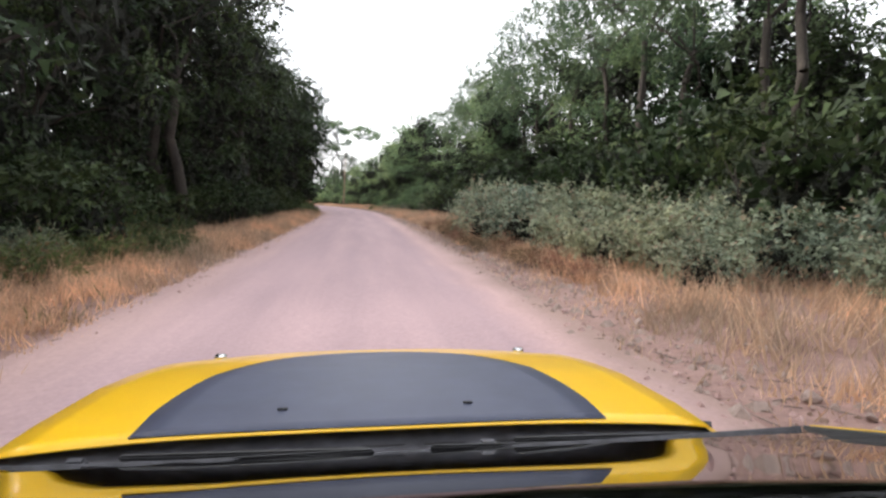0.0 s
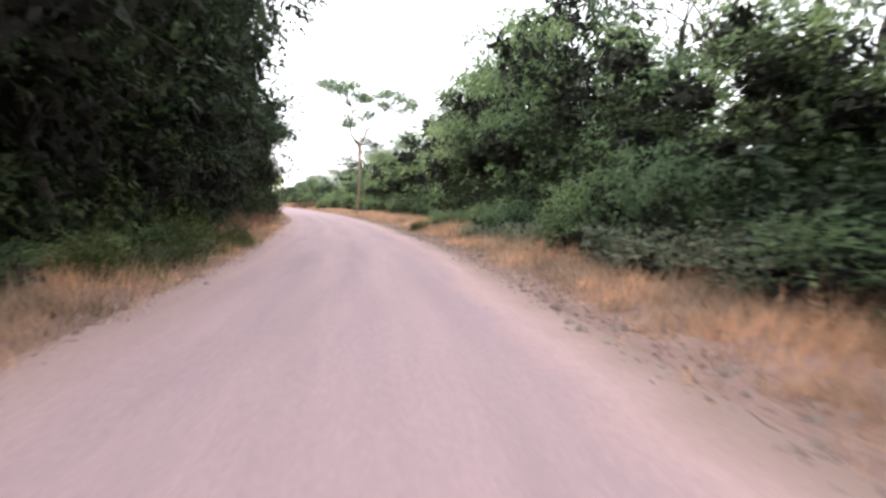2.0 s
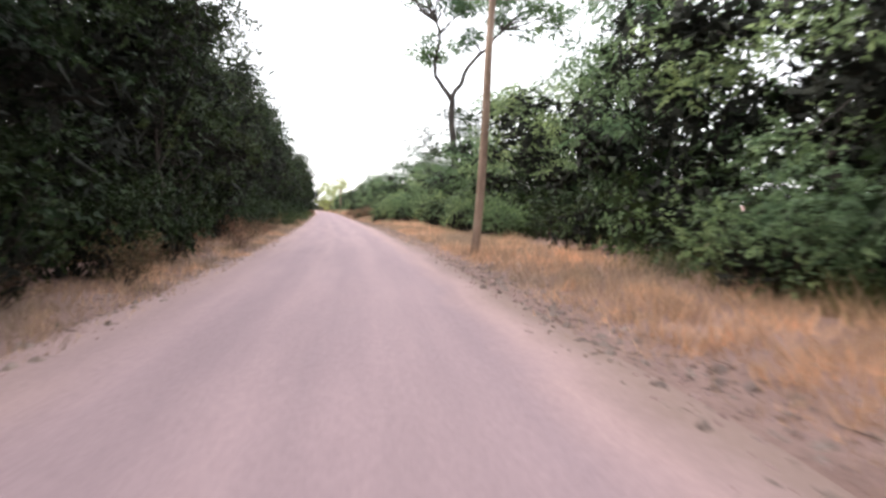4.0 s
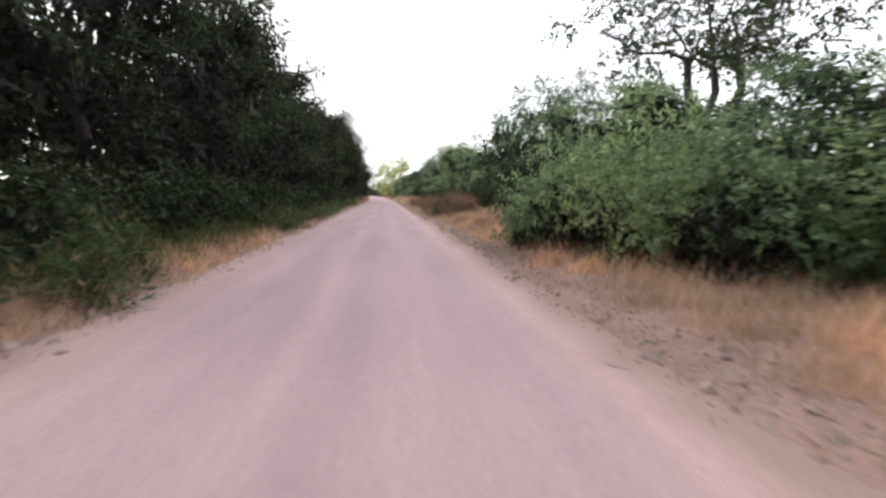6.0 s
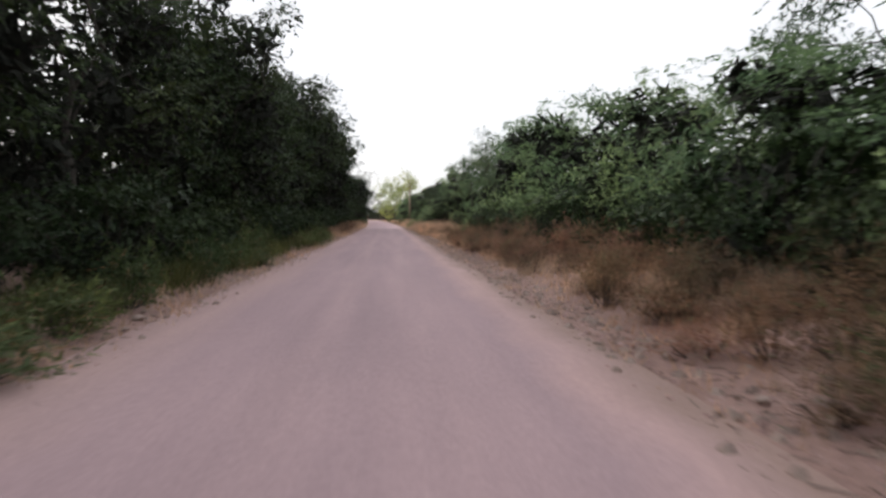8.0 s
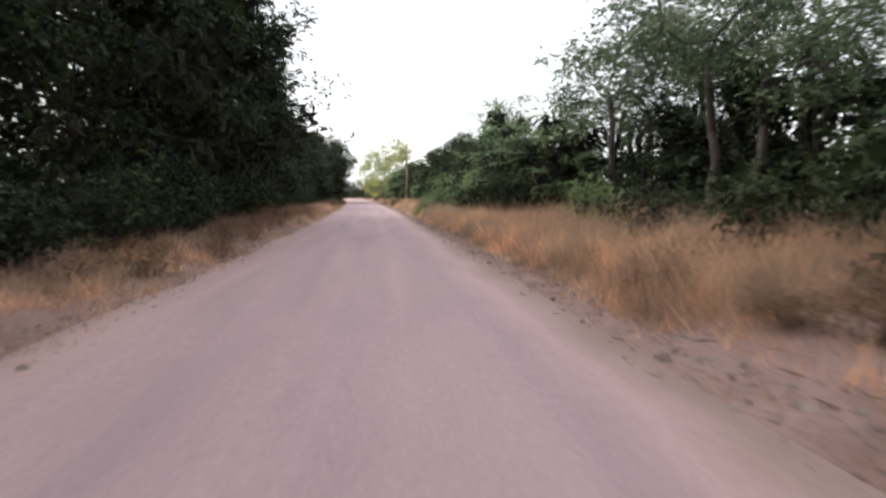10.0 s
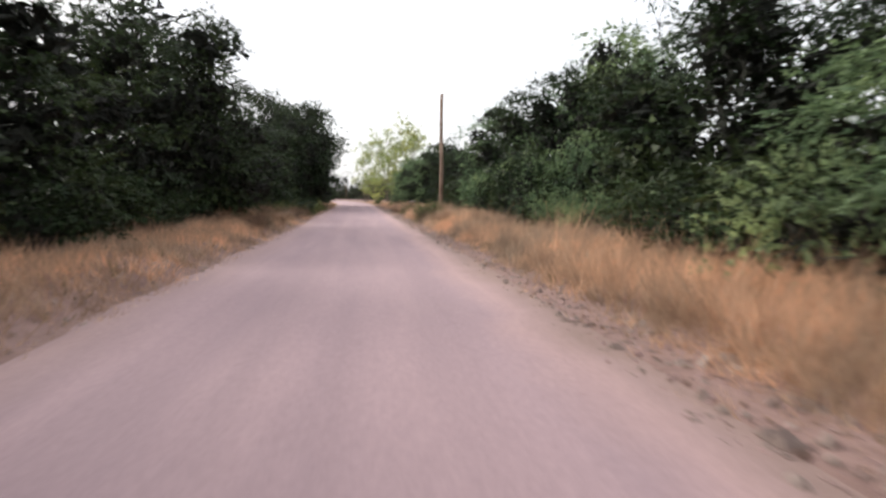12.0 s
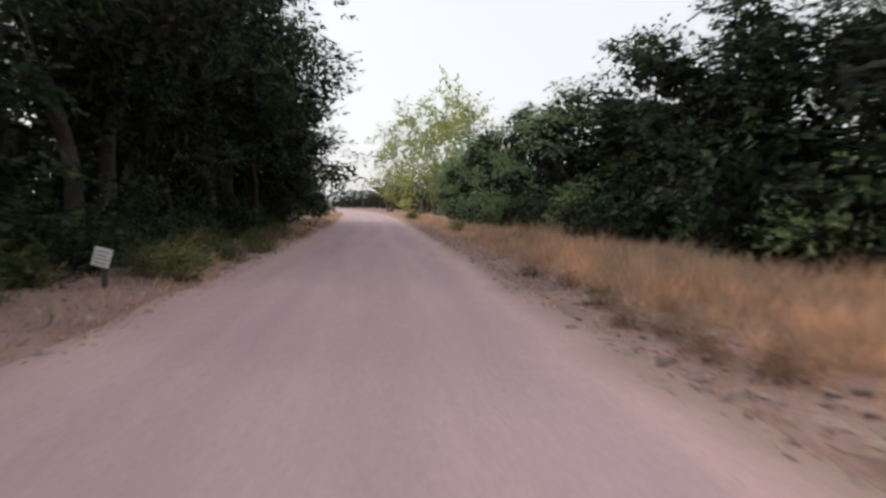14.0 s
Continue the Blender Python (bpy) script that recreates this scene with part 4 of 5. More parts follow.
# ================= grass, gravel and stones =================
def blades(name, spots, heights, material, label, width=0.022, seed=1):
    """Many single bent blades, one triangle each, at the spots (s, u)."""
    rng = np.random.default_rng(seed)
    n = len(spots)
    ss, uu = spots[:, 0], spots[:, 1]
    a = np.interp(ss, S, HEAD)
    x, y = np.interp(ss, S, LX) + np.cos(a) * uu, np.interp(ss, S, LY) + np.sin(a) * uu
    z = np.array([lie(p, q) for p, q in spots]) - 0.02
    ang = rng.random(n) * 2 * math.pi
    # blades of one tuft lean outwards from it, most of them the same way as their neighbours
    drift = np.array([noise.noise(Vector((p * 0.6, q * 0.9, 31.0))) for p, q in spots[::8]]).repeat(8)[:n]
    drift = np.pad(drift, (0, n - len(drift)), mode="edge") * 7
    lean = heights * (0.15 + 0.75 * rng.random(n))
    la = drift + rng.normal(size=n) * 0.9
    w = width * (0.5 + 0.9 * rng.random(n))
    v = np.empty((n, 3, 3))
    v[:, 0] = np.stack([x - np.cos(ang) * w, y - np.sin(ang) * w, z], 1)
    v[:, 1] = np.stack([x + np.cos(ang) * w, y + np.sin(ang) * w, z], 1)
    v[:, 2] = np.stack([x + np.cos(la) * lean, y + np.sin(la) * lean, z + heights], 1)
    return tagged(link(name, triangles(name, v), material, None, label), category="grass", kind="stuff")


def tufts(rng, count, s0, s1, u0, u1, per, spread):
    c = np.stack([rng.uniform(s0, s1, count), rng.uniform(u0, u1, count)], 1)
    return np.repeat(c, per, 0) + rng.normal(size=(count * per, 2)) * spread


def clump_value(sp, k, off):
    return np.array([noise.noise(Vector((p * k, q * k * 1.5, off))) for p, q in sp])


g = np.random.default_rng(8)
# stretches of tall dry grass: from, to, near, far, tufts a square metre, height
FIELDS = [(-12, 52, -6.8, -3.0, 10, 0.55), (52, 76, -6.0, -3.0, 6, 0.45), (76, 118, -5.2, -3.0, 5, 0.4), (118, 132, -5.8, -3.0, 9, 0.55), (132, 188, -5.2, -3.0, 2, 0.35), (188, 214, -5.6, -3.0, 6, 0.5), (214, 252, -5.9, -3.0, 10, 0.55), (252, 330, -5.6, -3.0, 2, 0.35),
          (-12, 6, 2.9, 7.4, 8, 0.6), (6, 22, 2.8, 6.2, 9, 0.5), (22, 64, 2.7, 6.4, 13, 0.55), (64, 100, 2.9, 6.0, 9, 0.5), (100, 116, 3.0, 6.0, 7, 0.45), (116, 134, 3.0, 6.5, 8, 0.6), (134, 150, 3.1, 9.0, 12, 0.55), (150, 186, 3.2, 6.6, 6, 0.45), (186, 202, 2.85, 8.8, 19, 0.92), (202, 214, 2.85, 6.2, 20, 0.92), (214, 252, 2.85, 6.4, 18, 0.8), (252, 275, 3.35, 7.2, 14, 0.7), (275, 330, 3.0, 5.8, 5, 0.45)]
dry, dry_h, green, green_h = [], [], [], []
for s0, s1, u0, u1, dens, high in FIELDS:
    area = (s1 - s0) * (u1 - u0)
    sp = tufts(g, int(area * dens * 1.5), s0, s1, u0, u1, 20, 0.16)
    keep = (sp[:, 1] > 2.75) | (sp[:, 1] < -3.15) | ((sp[:, 1] < -2.75) & (sp[:, 0] > 190) & (sp[:, 0] < 246))
    sp = sp[keep]
    v = clump_value(sp[::20], 0.35, 4.0).repeat(20)[:len(sp)]
    v = np.pad(v, (0, len(sp) - len(v)), mode="edge") if len(v) < len(sp) else v
    edge = np.clip((np.minimum(np.abs(sp[:, 1] - 2.7), np.abs(sp[:, 1] + 3.0)) / 0.6), 0.3, 1)
    lump = 0.75 + 0.7 * clump_value(sp[::20], 1.1, 9.0).repeat(20)[:len(sp)]
    lump = np.pad(lump, (0, len(sp) - len(lump)), mode="edge")
    h = 0.76 * high * (0.55 + 0.75 * g.random(len(sp))) * (1 + 0.8 * v) * edge * lump
    is_green = (v + 0.25 * (g.random(len(sp)) - 0.5)) < (-0.58 if u0 > 0 else -0.42)
    dry.append(sp[~is_green]), dry_h.append(h[~is_green])
    green.append(sp[is_green]), green_h.append(h[is_green] * 0.9)
for s0, s1, u0, u1, high in ((120, 186, -6.5, -3.8, 0.55), (50, 60, -6.5, -3.6, 0.5), (78, 88, 5.5, 8.0, 0.5)):
    sp = tufts(g, int((s1 - s0) * (u1 - u0) * 9), s0, s1, u0, u1, 12, 0.12)
    green.append(sp), green_h.append(high * (0.5 + 0.8 * g.random(len(sp))))
# thin litter and stubble on the bare edges
for u0, u1, s0, s1, n in ((2.35, 3.4, -8, 300, 2600), (-3.9, -2.9, -8, 300, 2400)):
    sp = tufts(g, n, s0, s1, u0, u1, 7, 0.09)
    dry.append(sp), dry_h.append(0.05 + 0.16 * g.random(len(sp)) ** 2)
blades("dry_grass", np.concatenate(dry), np.concatenate(dry_h), M_DRY, "tall dry straw-coloured grass along the verges", 0.0085, 2)
blades("green_grass", np.concatenate(green), np.concatenate(green_h), M_GREENGRASS, "green weedy grass between the dry grass", 0.012, 3)


def stone_mesh(seed, rough=0.3):
    rng = random.Random(seed)
    bm = bmesh.new()
    bmesh.ops.create_icosphere(bm, subdivisions=1, radius=0.5)
    for v in bm.verts:
        v.co *= 1 + rng.uniform(-rough, rough)
        v.co.z *= 0.62
    me = bpy.data.meshes.new("stone")
    bm.to_mesh(me)
    bm.free()
    me.materials.append(M_STONE)
    return me


STONES = [stone_mesh(k) for k in range(6)]
# loose stones that can be told apart
r5 = random.Random(21)
heaps = [(3, 3.0, 8), (24, 2.6, 9), (40, 2.6, 6), (57, 2.9, 10), (64, 2.8, 8), (70, 2.8, 9), (76, -3.2, 8), (88, 2.9, 6), (116, 3.0, 9), (117, -3.2, 8), (126.5, 2.8, 14), (126, -3.2, 12), (134, 2.8, 12), (138, -3.4, 6), (146, -3.5, 6), (152, 3.0, 14), (155, -3.4, 8), (193, 2.7, 9), (210, 2.8, 8), (230, 2.7, 12), (236, 2.8, 12), (248, 2.9, 14), (257, 3.1, 18), (260, 3.0, 16), (263, -3.6, 8), (268, -3.6, 8), (275, 3.1, 8)]
for s, u, n in heaps:
    for k in range(n):
        a, b = s + r5.gauss(0, 1.6), u + r5.gauss(0, 0.3)
        d = r5.uniform(0.04, 0.11) if r5.random() < 0.9 else r5.uniform(0.11, 0.19)
        ob = new("stone", STONES[r5.randrange(6)])
        ob.matrix_basis = Matrix.Translation(place(a, b, lie(a, b) + 0.015 + d * 0.12)) @ Euler((r5.uniform(-0.3, 0.3), r5.uniform(-0.3, 0.3), r5.uniform(0, 6.28))).to_matrix().to_4x4() @ Matrix.Diagonal((d * r5.uniform(0.8, 1.5), d, d * r5.uniform(0.7, 1.1), 1))
        tagged(ob, "pale angular stone lying on the gravel verge", "stone", "loose stones on the verge")


# the heap of broken stones by the hedge
for k in range(75):
    a, b = r5.gauss(126.95, 0.42), r5.gauss(2.66, 0.13)
    d = r5.uniform(0.05, 0.12)
    ob = new("stone", STONES[r5.randrange(6)])
    ob.matrix_basis = Matrix.Translation(place(a, b, lie(a, b) + 0.02 + d * 0.15)) @ Euler((r5.uniform(-0.5, 0.5), r5.uniform(-0.5, 0.5), r5.uniform(0, 6.28))).to_matrix().to_4x4() @ Matrix.Diagonal((d * r5.uniform(0.9, 1.8), d * 0.8, d * r5.uniform(0.7, 1.1), 1))
    tagged(ob, "broken stone in a low heap by the road", "stone", "heap of broken stones")


def scatter(name, seed, plan, sizes, material, label):
    """Half-sunk broken stones, too many to count, strewn along the road's edges."""
    rng = np.random.default_rng(seed)
    verts, faces = [], []
    shape = np.array([(1, 0.1, -0.1), (0.1, 0.8, -0.1), (-0.9, 0.1, -0.1), (-0.1, -0.8, -0.1), (0.35, 0.25, 0.55), (-0.3, -0.2, 0.6)])
    sides = [(0, 1, 4), (1, 2, 5), (1, 5, 4), (2, 3, 5), (3, 0, 4), (3, 4, 5)]
    for middle, spread, n in plan:
        s = rng.uniform(-8, 300, n)
        # thicker in some stretches than in others
        keep = np.array([noise.noise(Vector((a * 0.09, middle, 3.0))) for a in s]) + 0.35 * rng.random(n) > -0.05
        u = rng.normal(middle, spread, n)
        size = sizes[0] + (sizes[1] - sizes[0]) * rng.random(n) ** 2.5
        size = np.where((u < 2.1) & (u > -2.8), np.minimum(size, 0.022), size)
        for a, b, d, k in zip(s, u, size, keep):
            if not k:
                continue
            p = place(a, b, max(lie(a, b), 0.012) + 0.002)
            t = rng.uniform(0, 6.28)
            c, q = math.cos(t), math.sin(t)
            base = len(verts)
            for x, y, z in shape * d * rng.uniform(0.65, 1.35, 3):
                verts.append((p.x + c * x - q * y, p.y + q * x + c * y, p.z + z))
            faces.extend([(base + i, base + j, base + k2) for i, j, k2 in sides])
    tagged(link(name, raw(name, verts, faces), material, None, label), category="gravel", kind="stuff")


scatter("gravel", 17, ((2.55, 0.42, 11000), (-3.2, 0.4, 6000)), (0.015, 0.05), M_GRAVEL, "loose gravel along both edges of the road")
M_LITTER = rough_material("dry_leaf_litter", [(0.3, (0.15, 0.092, 0.07)), (0.7, (0.30, 0.20, 0.155))], 6.0, 40.0, 0.9, 0.5, 0.01)
scatter("litter", 19, ((2.85, 0.3, 9000), (-3.55, 0.35, 7000)), (0.012, 0.04), M_LITTER, "dry brown leaf litter and clods along the verges")
scatter("rubble", 18, ((2.75, 0.34, 8500), (-3.45, 0.3, 3000)), (0.025, 0.10), M_STONE, "pale broken stones strewn along the verges")


def twigs(seed, plan):
    """Broken twigs and stalks, too many to count, lying along the road's edges."""
    rng = np.random.default_rng(seed)
    verts, faces = [], []
    for middle, spread, s0, s1, n in plan:
        for s, u, a, size in zip(rng.uniform(s0, s1, n), rng.normal(middle, spread, n), rng.uniform(0, 6.28, n), 0.04 + 0.2 * rng.random(n) ** 2.4):
            p = place(s, u, max(lie(s, u), 0.012) + 0.012)
            d = Vector((math.cos(a), math.sin(a), rng.uniform(-0.05, 0.12))) * size
            tube(verts, faces, p - d * 0.5, p + d * 0.5, 0.003 + 0.02 * size, 0.002 + 0.01 * size, 3)
    tagged(link("twigs", raw("twigs", verts, faces), M_TWIG, None, "dry broken twigs strewn along the verges"), category="twigs", kind="stuff")


M_TWIG = rough_material("dead_twig_bark", [(0.3, (0.11, 0.082, 0.07)), (0.7, (0.34, 0.26, 0.22))], 1.5, 20.0, 0.9, 0.5, 0.01)
twigs(23, ((2.8, 0.3, -6, 120, 1700), (2.85, 0.32, 120, 285, 3400), (-3.5, 0.35, -6, 285, 2600)))


def dead_stick(seed, s, u, length, turn):
    rng = np.random.default_rng(seed)
    verts, faces = [], []
    pts = limb(verts, faces, rng, (0, 0, 0.02), (length, 0, 0.05), 0.02, 0.008, 5, 0.08, 5)
    tube(verts, faces, pts[2], pts[2] + Vector((0.25, 0.2, 0.08)) * length, 0.01, 0.005, 4)
    ob = link("fallen_stick", raw("fallen_stick", verts, faces), M_PALEBARK)
    ob.matrix_basis = Matrix.Translation(place(s, u, lie(s, u) + 0.01)) @ Matrix.Rotation(turn, 4, "Z")
    tagged(ob, "thin dry fallen stick on the verge", "stick", "fallen sticks")


for k, (s, u, n, t) in enumerate(((66, 3.4, 1.3, -0.5), (71, 3.2, 1.6, 0.9), (78, -4.6, 1.2, 0.3), (80, -4.9, 1.4, 2.0), (144, 3.0, 0.9, -0.6), (146, 3.5, 1.1, 0.2), (231, 3.1, 0.9, -0.4), (238, 3.1, 0.8, 0.1), (257.8, 3.4, 0.8, -0.5), (265.5, -6.0, 0.8, 0.2), (266.8, -6.3, 0.7, 1.4), (263.9, -5.1, 1.0, 0.5))):
    dead_stick(300 + k, s, u, n, t)


# ================= poles and markers =================
def wooden_pole(name, s, u, height, r0, r1, lean, label, sway=0.05):
    """A round timber with a little sway, splits and a cut top."""
    rng = np.random.default_rng(int(s))
    verts, faces = [], []
    sides, rings = 14, 18
    for k in range(rings + 1):
        f = k / rings
        off = Vector((lean[0] * f * height + sway * math.sin(f * 5.5), lean[1] * f * height, 0))
        r = r0 + (r1 - r0) * f
        for j in range(sides):
            a = 2 * math.pi * j / sides
            rr = r * (1 + 0.04 * math.sin(3 * a + k) + rng.uniform(-0.03, 0.03))
            verts.append(off + Vector((rr * math.cos(a), rr * math.sin(a), -0.2 + f * (height + 0.2))))
    for k in range(rings):
        for j in range(sides):
            q = (j + 1) % sides
            faces.append((k * sides + j, k * sides + q, (k + 1) * sides + q, (k + 1) * sides + j))
    faces.append(tuple(range(rings * sides, rings * sides + sides)))
    ob = link(name, raw(name, verts, faces), M_POLE, None, "", True)
    ob.matrix_basis = Matrix.Translation(place(s, u, lie(s, u))) @ Matrix.Rotation(radians(heading(s)), 4, "Z")
    return tagged(ob, label, "pole")


wooden_pole("utility_pole", 92.0, 3.4, 8.1, 0.13, 0.09, (0.085, 0), "weathered wooden pole without wires beside the road")
wooden_pole("utility_pole", 251.4, 5.22, 8.0, 0.15, 0.105, (0.045, 0.09), "tall weathered wooden pole standing in dry grass", 0.05)
wooden_pole("utility_pole", 392, 7.5, 6.5, 0.13, 0.1, (0.0, 0), "thin wooden pole far down the road")
wooden_pole("wooden_stake", 258.2, -6.4, 2.9, 0.05, 0.035, (0.01, 0), "thin bare wooden stake under the trees")


def box(bm, size, at, turn=None, bevel=0.0):
    m = Matrix.Translation(at) @ (turn if turn else Matrix.Identity(4)) @ Matrix.Diagonal((*size, 1))
    r = bmesh.ops.create_cube(bm, size=1.0, matrix=m)
    if bevel:
        edges = {e for v in r["verts"] for e in v.link_edges}
        bmesh.ops.bevel(bm, geom=list(edges), offset=bevel, segments=2, affect="EDGES")
    return bm


M_WHITE = plain_material("chalky_white_paint", (0.74, 0.73, 0.70), 0.6, grain=0.12, scale=14)
M_DARKWOOD = rough_material("dark_post_wood", [(0.3, (0.05, 0.04, 0.03)), (0.7, (0.13, 0.10, 0.08))], 3, 30, 0.85, 0.5, 0.01)
M_MARK = plain_material("faded_print", (0.36, 0.36, 0.36), 0.7, grain=0.1)


def marker(s, u, height, turn, panel, tilt, bars, label):
    root = new("roadside_marker")
    link("post", box(bmesh.new(), (0.07, 0.07, height), (0, 0, height / 2 - 0.05), None, 0.006), M_DARKWOOD if bars else M_POLE, root)
    face = link("panel", box(bmesh.new(), panel, (0, -0.05, height - 0.02), Matrix.Rotation(tilt, 4, "Y"), 0.004), M_WHITE, root)
    for k in range(bars):
        w = panel[0] * (0.7 - 0.12 * (k % 2))
        turn_m = Matrix.Rotation(tilt, 4, "Y")
        at = Vector((0, -0.05, height - 0.02)) + turn_m @ Vector((0, -panel[1] / 2 - 0.003, panel[2] * (0.3 - 0.6 * k / max(1, bars - 1))))
        link("bar", box(bmesh.new(), (w, 0.004, panel[2] * 0.07), at, turn_m), M_MARK, face)
    root.matrix_basis = Matrix.Translation(place(s, u, lie(s, u))) @ Matrix.Rotation(radians(heading(s) + turn), 4, "Z")
    tagged(root, label, "sign")


marker(263.4, -4.4, 0.5, 0, (0.27, 0.02, 0.31), 0.28, 4, "small tilted white sign on a dark wooden post")
marker(253.3, 3.6, 0.97, 8, (0.32, 0.07, 0.055), -0.05, 0, "low white-topped marker post in the dry grass")


# ================= the yellow car =================
M_YELLOW = plain_material("yellow_car_paint", (0.93, 0.545, 0.004), 0.4, 0.0, 0.6, 0.05, 3.0)
M_DECAL = plain_material("satin_grey_vinyl", (0.062, 0.07, 0.112), 0.5, 0.0, 0.0, 0.12, 9.0)
M_TRIM = plain_material("black_plastic_trim", (0.018, 0.018, 0.02), 0.55, grain=0.3, scale=40)
M_RUBBER = plain_material("tyre_rubber", (0.02, 0.02, 0.02), 0.8, grain=0.3, scale=50)
M_RIM = plain_material("silver_alloy", (0.55, 0.55, 0.56), 0.3, 0.9, grain=0.08)
M_CHROME = plain_material("chrome", (0.75, 0.75, 0.76), 0.12, 1.0)
M_CABIN = plain_material("dark_cabin_fabric", (0.02, 0.019, 0.018), 0.8, grain=0.4, scale=30)
M_RED = plain_material("red_lamp_plastic", (0.35, 0.01, 0.01), 0.2, grain=0.1)
M_COWL = plain_material("dusty_grey_cowl_plastic", (0.06, 0.06, 0.07), 0.5, grain=0.5, scale=25)


def glass_material(name, tint, ior=1.16, gloss=0.12):
    m, n, l, b = principled(name)
    b.inputs["Base Color"].default_value = (*tint, 1)
    b.inputs["Roughness"].default_value = 0.02
    b.inputs["Transmission Weight"].default_value = 1.0
    b.inputs["IOR"].default_value = ior
    b.inputs["Specular IOR Level"].default_value = gloss
    return m


M_GLASS = glass_material("car_glass", (0.03, 0.034, 0.038), 1.1, 0.08)
M_LENS = glass_material("lamp_glass", (0.95, 0.95, 0.95), 1.5, 0.5)


def sheet(rows_of_points, thick=0.0):
    """A skin through rows of points, optionally with thickness."""
    bm = bmesh.new()
    grid = [[bm.verts.new(p) for p in row] for row in rows_of_points]
    for a, b in zip(grid, grid[1:]):
        for k in range(len(a) - 1):
            bm.faces.new((a[k], a[k + 1], b[k + 1], b[k]))
    bmesh.ops.recalc_face_normals(bm, faces=bm.faces)
    if thick:
        bmesh.ops.solidify(bm, geom=list(bm.faces), thickness=thick)
    return bm


HOOD_LINE = [(1.16, 0.902), (1.3, 0.905), (1.6, 0.888), (1.85, 0.852), (2.05, 0.814), (2.2, 0.772), (2.35, 0.705), (2.44, 0.655)]


def hood_z(x, y):
    z = np.interp(y, [a for a, _ in HOOD_LINE], [b for _, b in HOOD_LINE])
    return float(z) - 0.034 * abs(x / 0.8) ** 3


def half_width(y):
    return float(np.interp(y, [-1.75, -1.55, -0.9, 0.2, 1.2, 1.8, 2.1, 2.3, 2.46], [0.66, 0.76, 0.83, 0.86, 0.885, 0.87, 0.835, 0.74, 0.58]))


def build_car():
    car = new("yellow_car")
    n = 24
    ys = [1.16, 1.22, 1.3, 1.4, 1.5, 1.6, 1.7, 1.8, 1.9, 2.0, 2.08, 2.15, 2.22, 2.3, 2.36, 2.42]
    # bonnet panel between the wings
    rows_h = []
    for y in ys:
        w = half_width(y) - 0.075
        rows_h.append([(w * f, y + 0.035 * (1 - f * f) * (1 if y > 2.2 else -0.4), hood_z(w * f, y) + 0.004) for f in np.linspace(-1, 1, n)])
    hood = link("bonnet", sheet(rows_h, 0.004), M_YELLOW, car, "glossy yellow bonnet with a black panel", True)
    # black vinyl panel on it, rounded towards the nose
    rows_d = []
    for k in range(22):
        f = k / 21
        y = 1.166 + 0.822 * f
        w = 0.535 * math.sqrt(max(0.0, 1 - (f * 0.99) ** 2.5)) + 0.005
        rows_d.append([(w * q, y - 0.012 * (1 - f) * (1 - q * q), hood_z(w * q, y) + 0.0085) for q in np.linspace(-1, 1, 16)])
    link("vinyl_panel", sheet(rows_d, 0.002), M_DECAL, hood, "satin black vinyl panel", True)
    for x in (-0.235, 0.215):
        bm = box(bmesh.new(), (0.024, 0.011, 0.003), (x, 1.262, hood_z(x, 1.262) + 0.011), None, 0.001)
        box(bm, (0.007, 0.008, 0.003), (x, 1.256, hood_z(x, 1.256) + 0.0135), None, 0.001)
        link("washer_nozzle", bm, M_TRIM, hood, "small black washer nozzle", True)
    for x in (-0.60, 0.60):
        bm = box(bmesh.new(), (0.042, 0.03, 0.018), (x, 2.12, hood_z(x, 2.12) + 0.011), None, 0.005)
        link("bonnet_pin", bm, M_CHROME, hood, "small chrome bonnet pin", True)
    # wings and sides, one skin each
    for side in (-1, 1):
        rows_s = []
        for y in list(np.linspace(-1.75, 1.1, 20)) + ys:
            w = half_width(y)
            top = hood_z(w - 0.07, y) - 0.004 if y > 1.12 else float(np.interp(y, [-1.75, -1.4, 0.9, 1.12], [0.86, 0.88, 0.85, 0.87]))
            arch = max((1 - ((y - c) / 0.36) ** 2 if abs(y - c) < 0.36 else 0) for c in (1.72, -0.82))
            sill = 0.24 + 0.42 * math.sqrt(max(0, arch))
            rows_s.append([(side * (w - 0.078), y, top), (side * (w - 0.045), y, top - 0.012), (side * (w - 0.012), y, top - 0.045), (side * w, y, top - 0.12), (side * w, y, max(min(0.55, top - 0.2), sill)), (side * (w - 0.03), y, min(sill, top - 0.22) if y > 2.15 else sill)])
        link("side_panel", sheet(rows_s), M_YELLOW, car, "", True)
    # cowl tray under the windscreen, with slots
    rows_c = [[(0.85 * f, y0 - k * f * f, z0 + q * f * f) for f in np.linspace(-1, 1, 20)] for y0, k, z0, q in ((1.235, 0.02, 0.898, -0.04), (1.23, 0.02, 0.872, -0.04), (1.165, 0.04, 0.870, -0.025), (1.13, 0.07, 0.862, 0.01), (1.085, 0.13, 0.870, 0.06), (1.078, 0.15, 0.879, 0.085))]
    cowl = link("cowl", sheet(rows_c, 0.008), M_COWL, car, "dusty dark grey plastic cowl", True)
    for k in range(9):
        x = -0.56 + 0.14 * k
        link("cowl_slot", box(bmesh.new(), (0.10, 0.012, 0.008), (x, 1.137 - 0.06 * (x / 0.78) ** 2, 0.868 + 0.01 * (x / 0.78) ** 2), None, 0.002), M_TRIM, cowl)
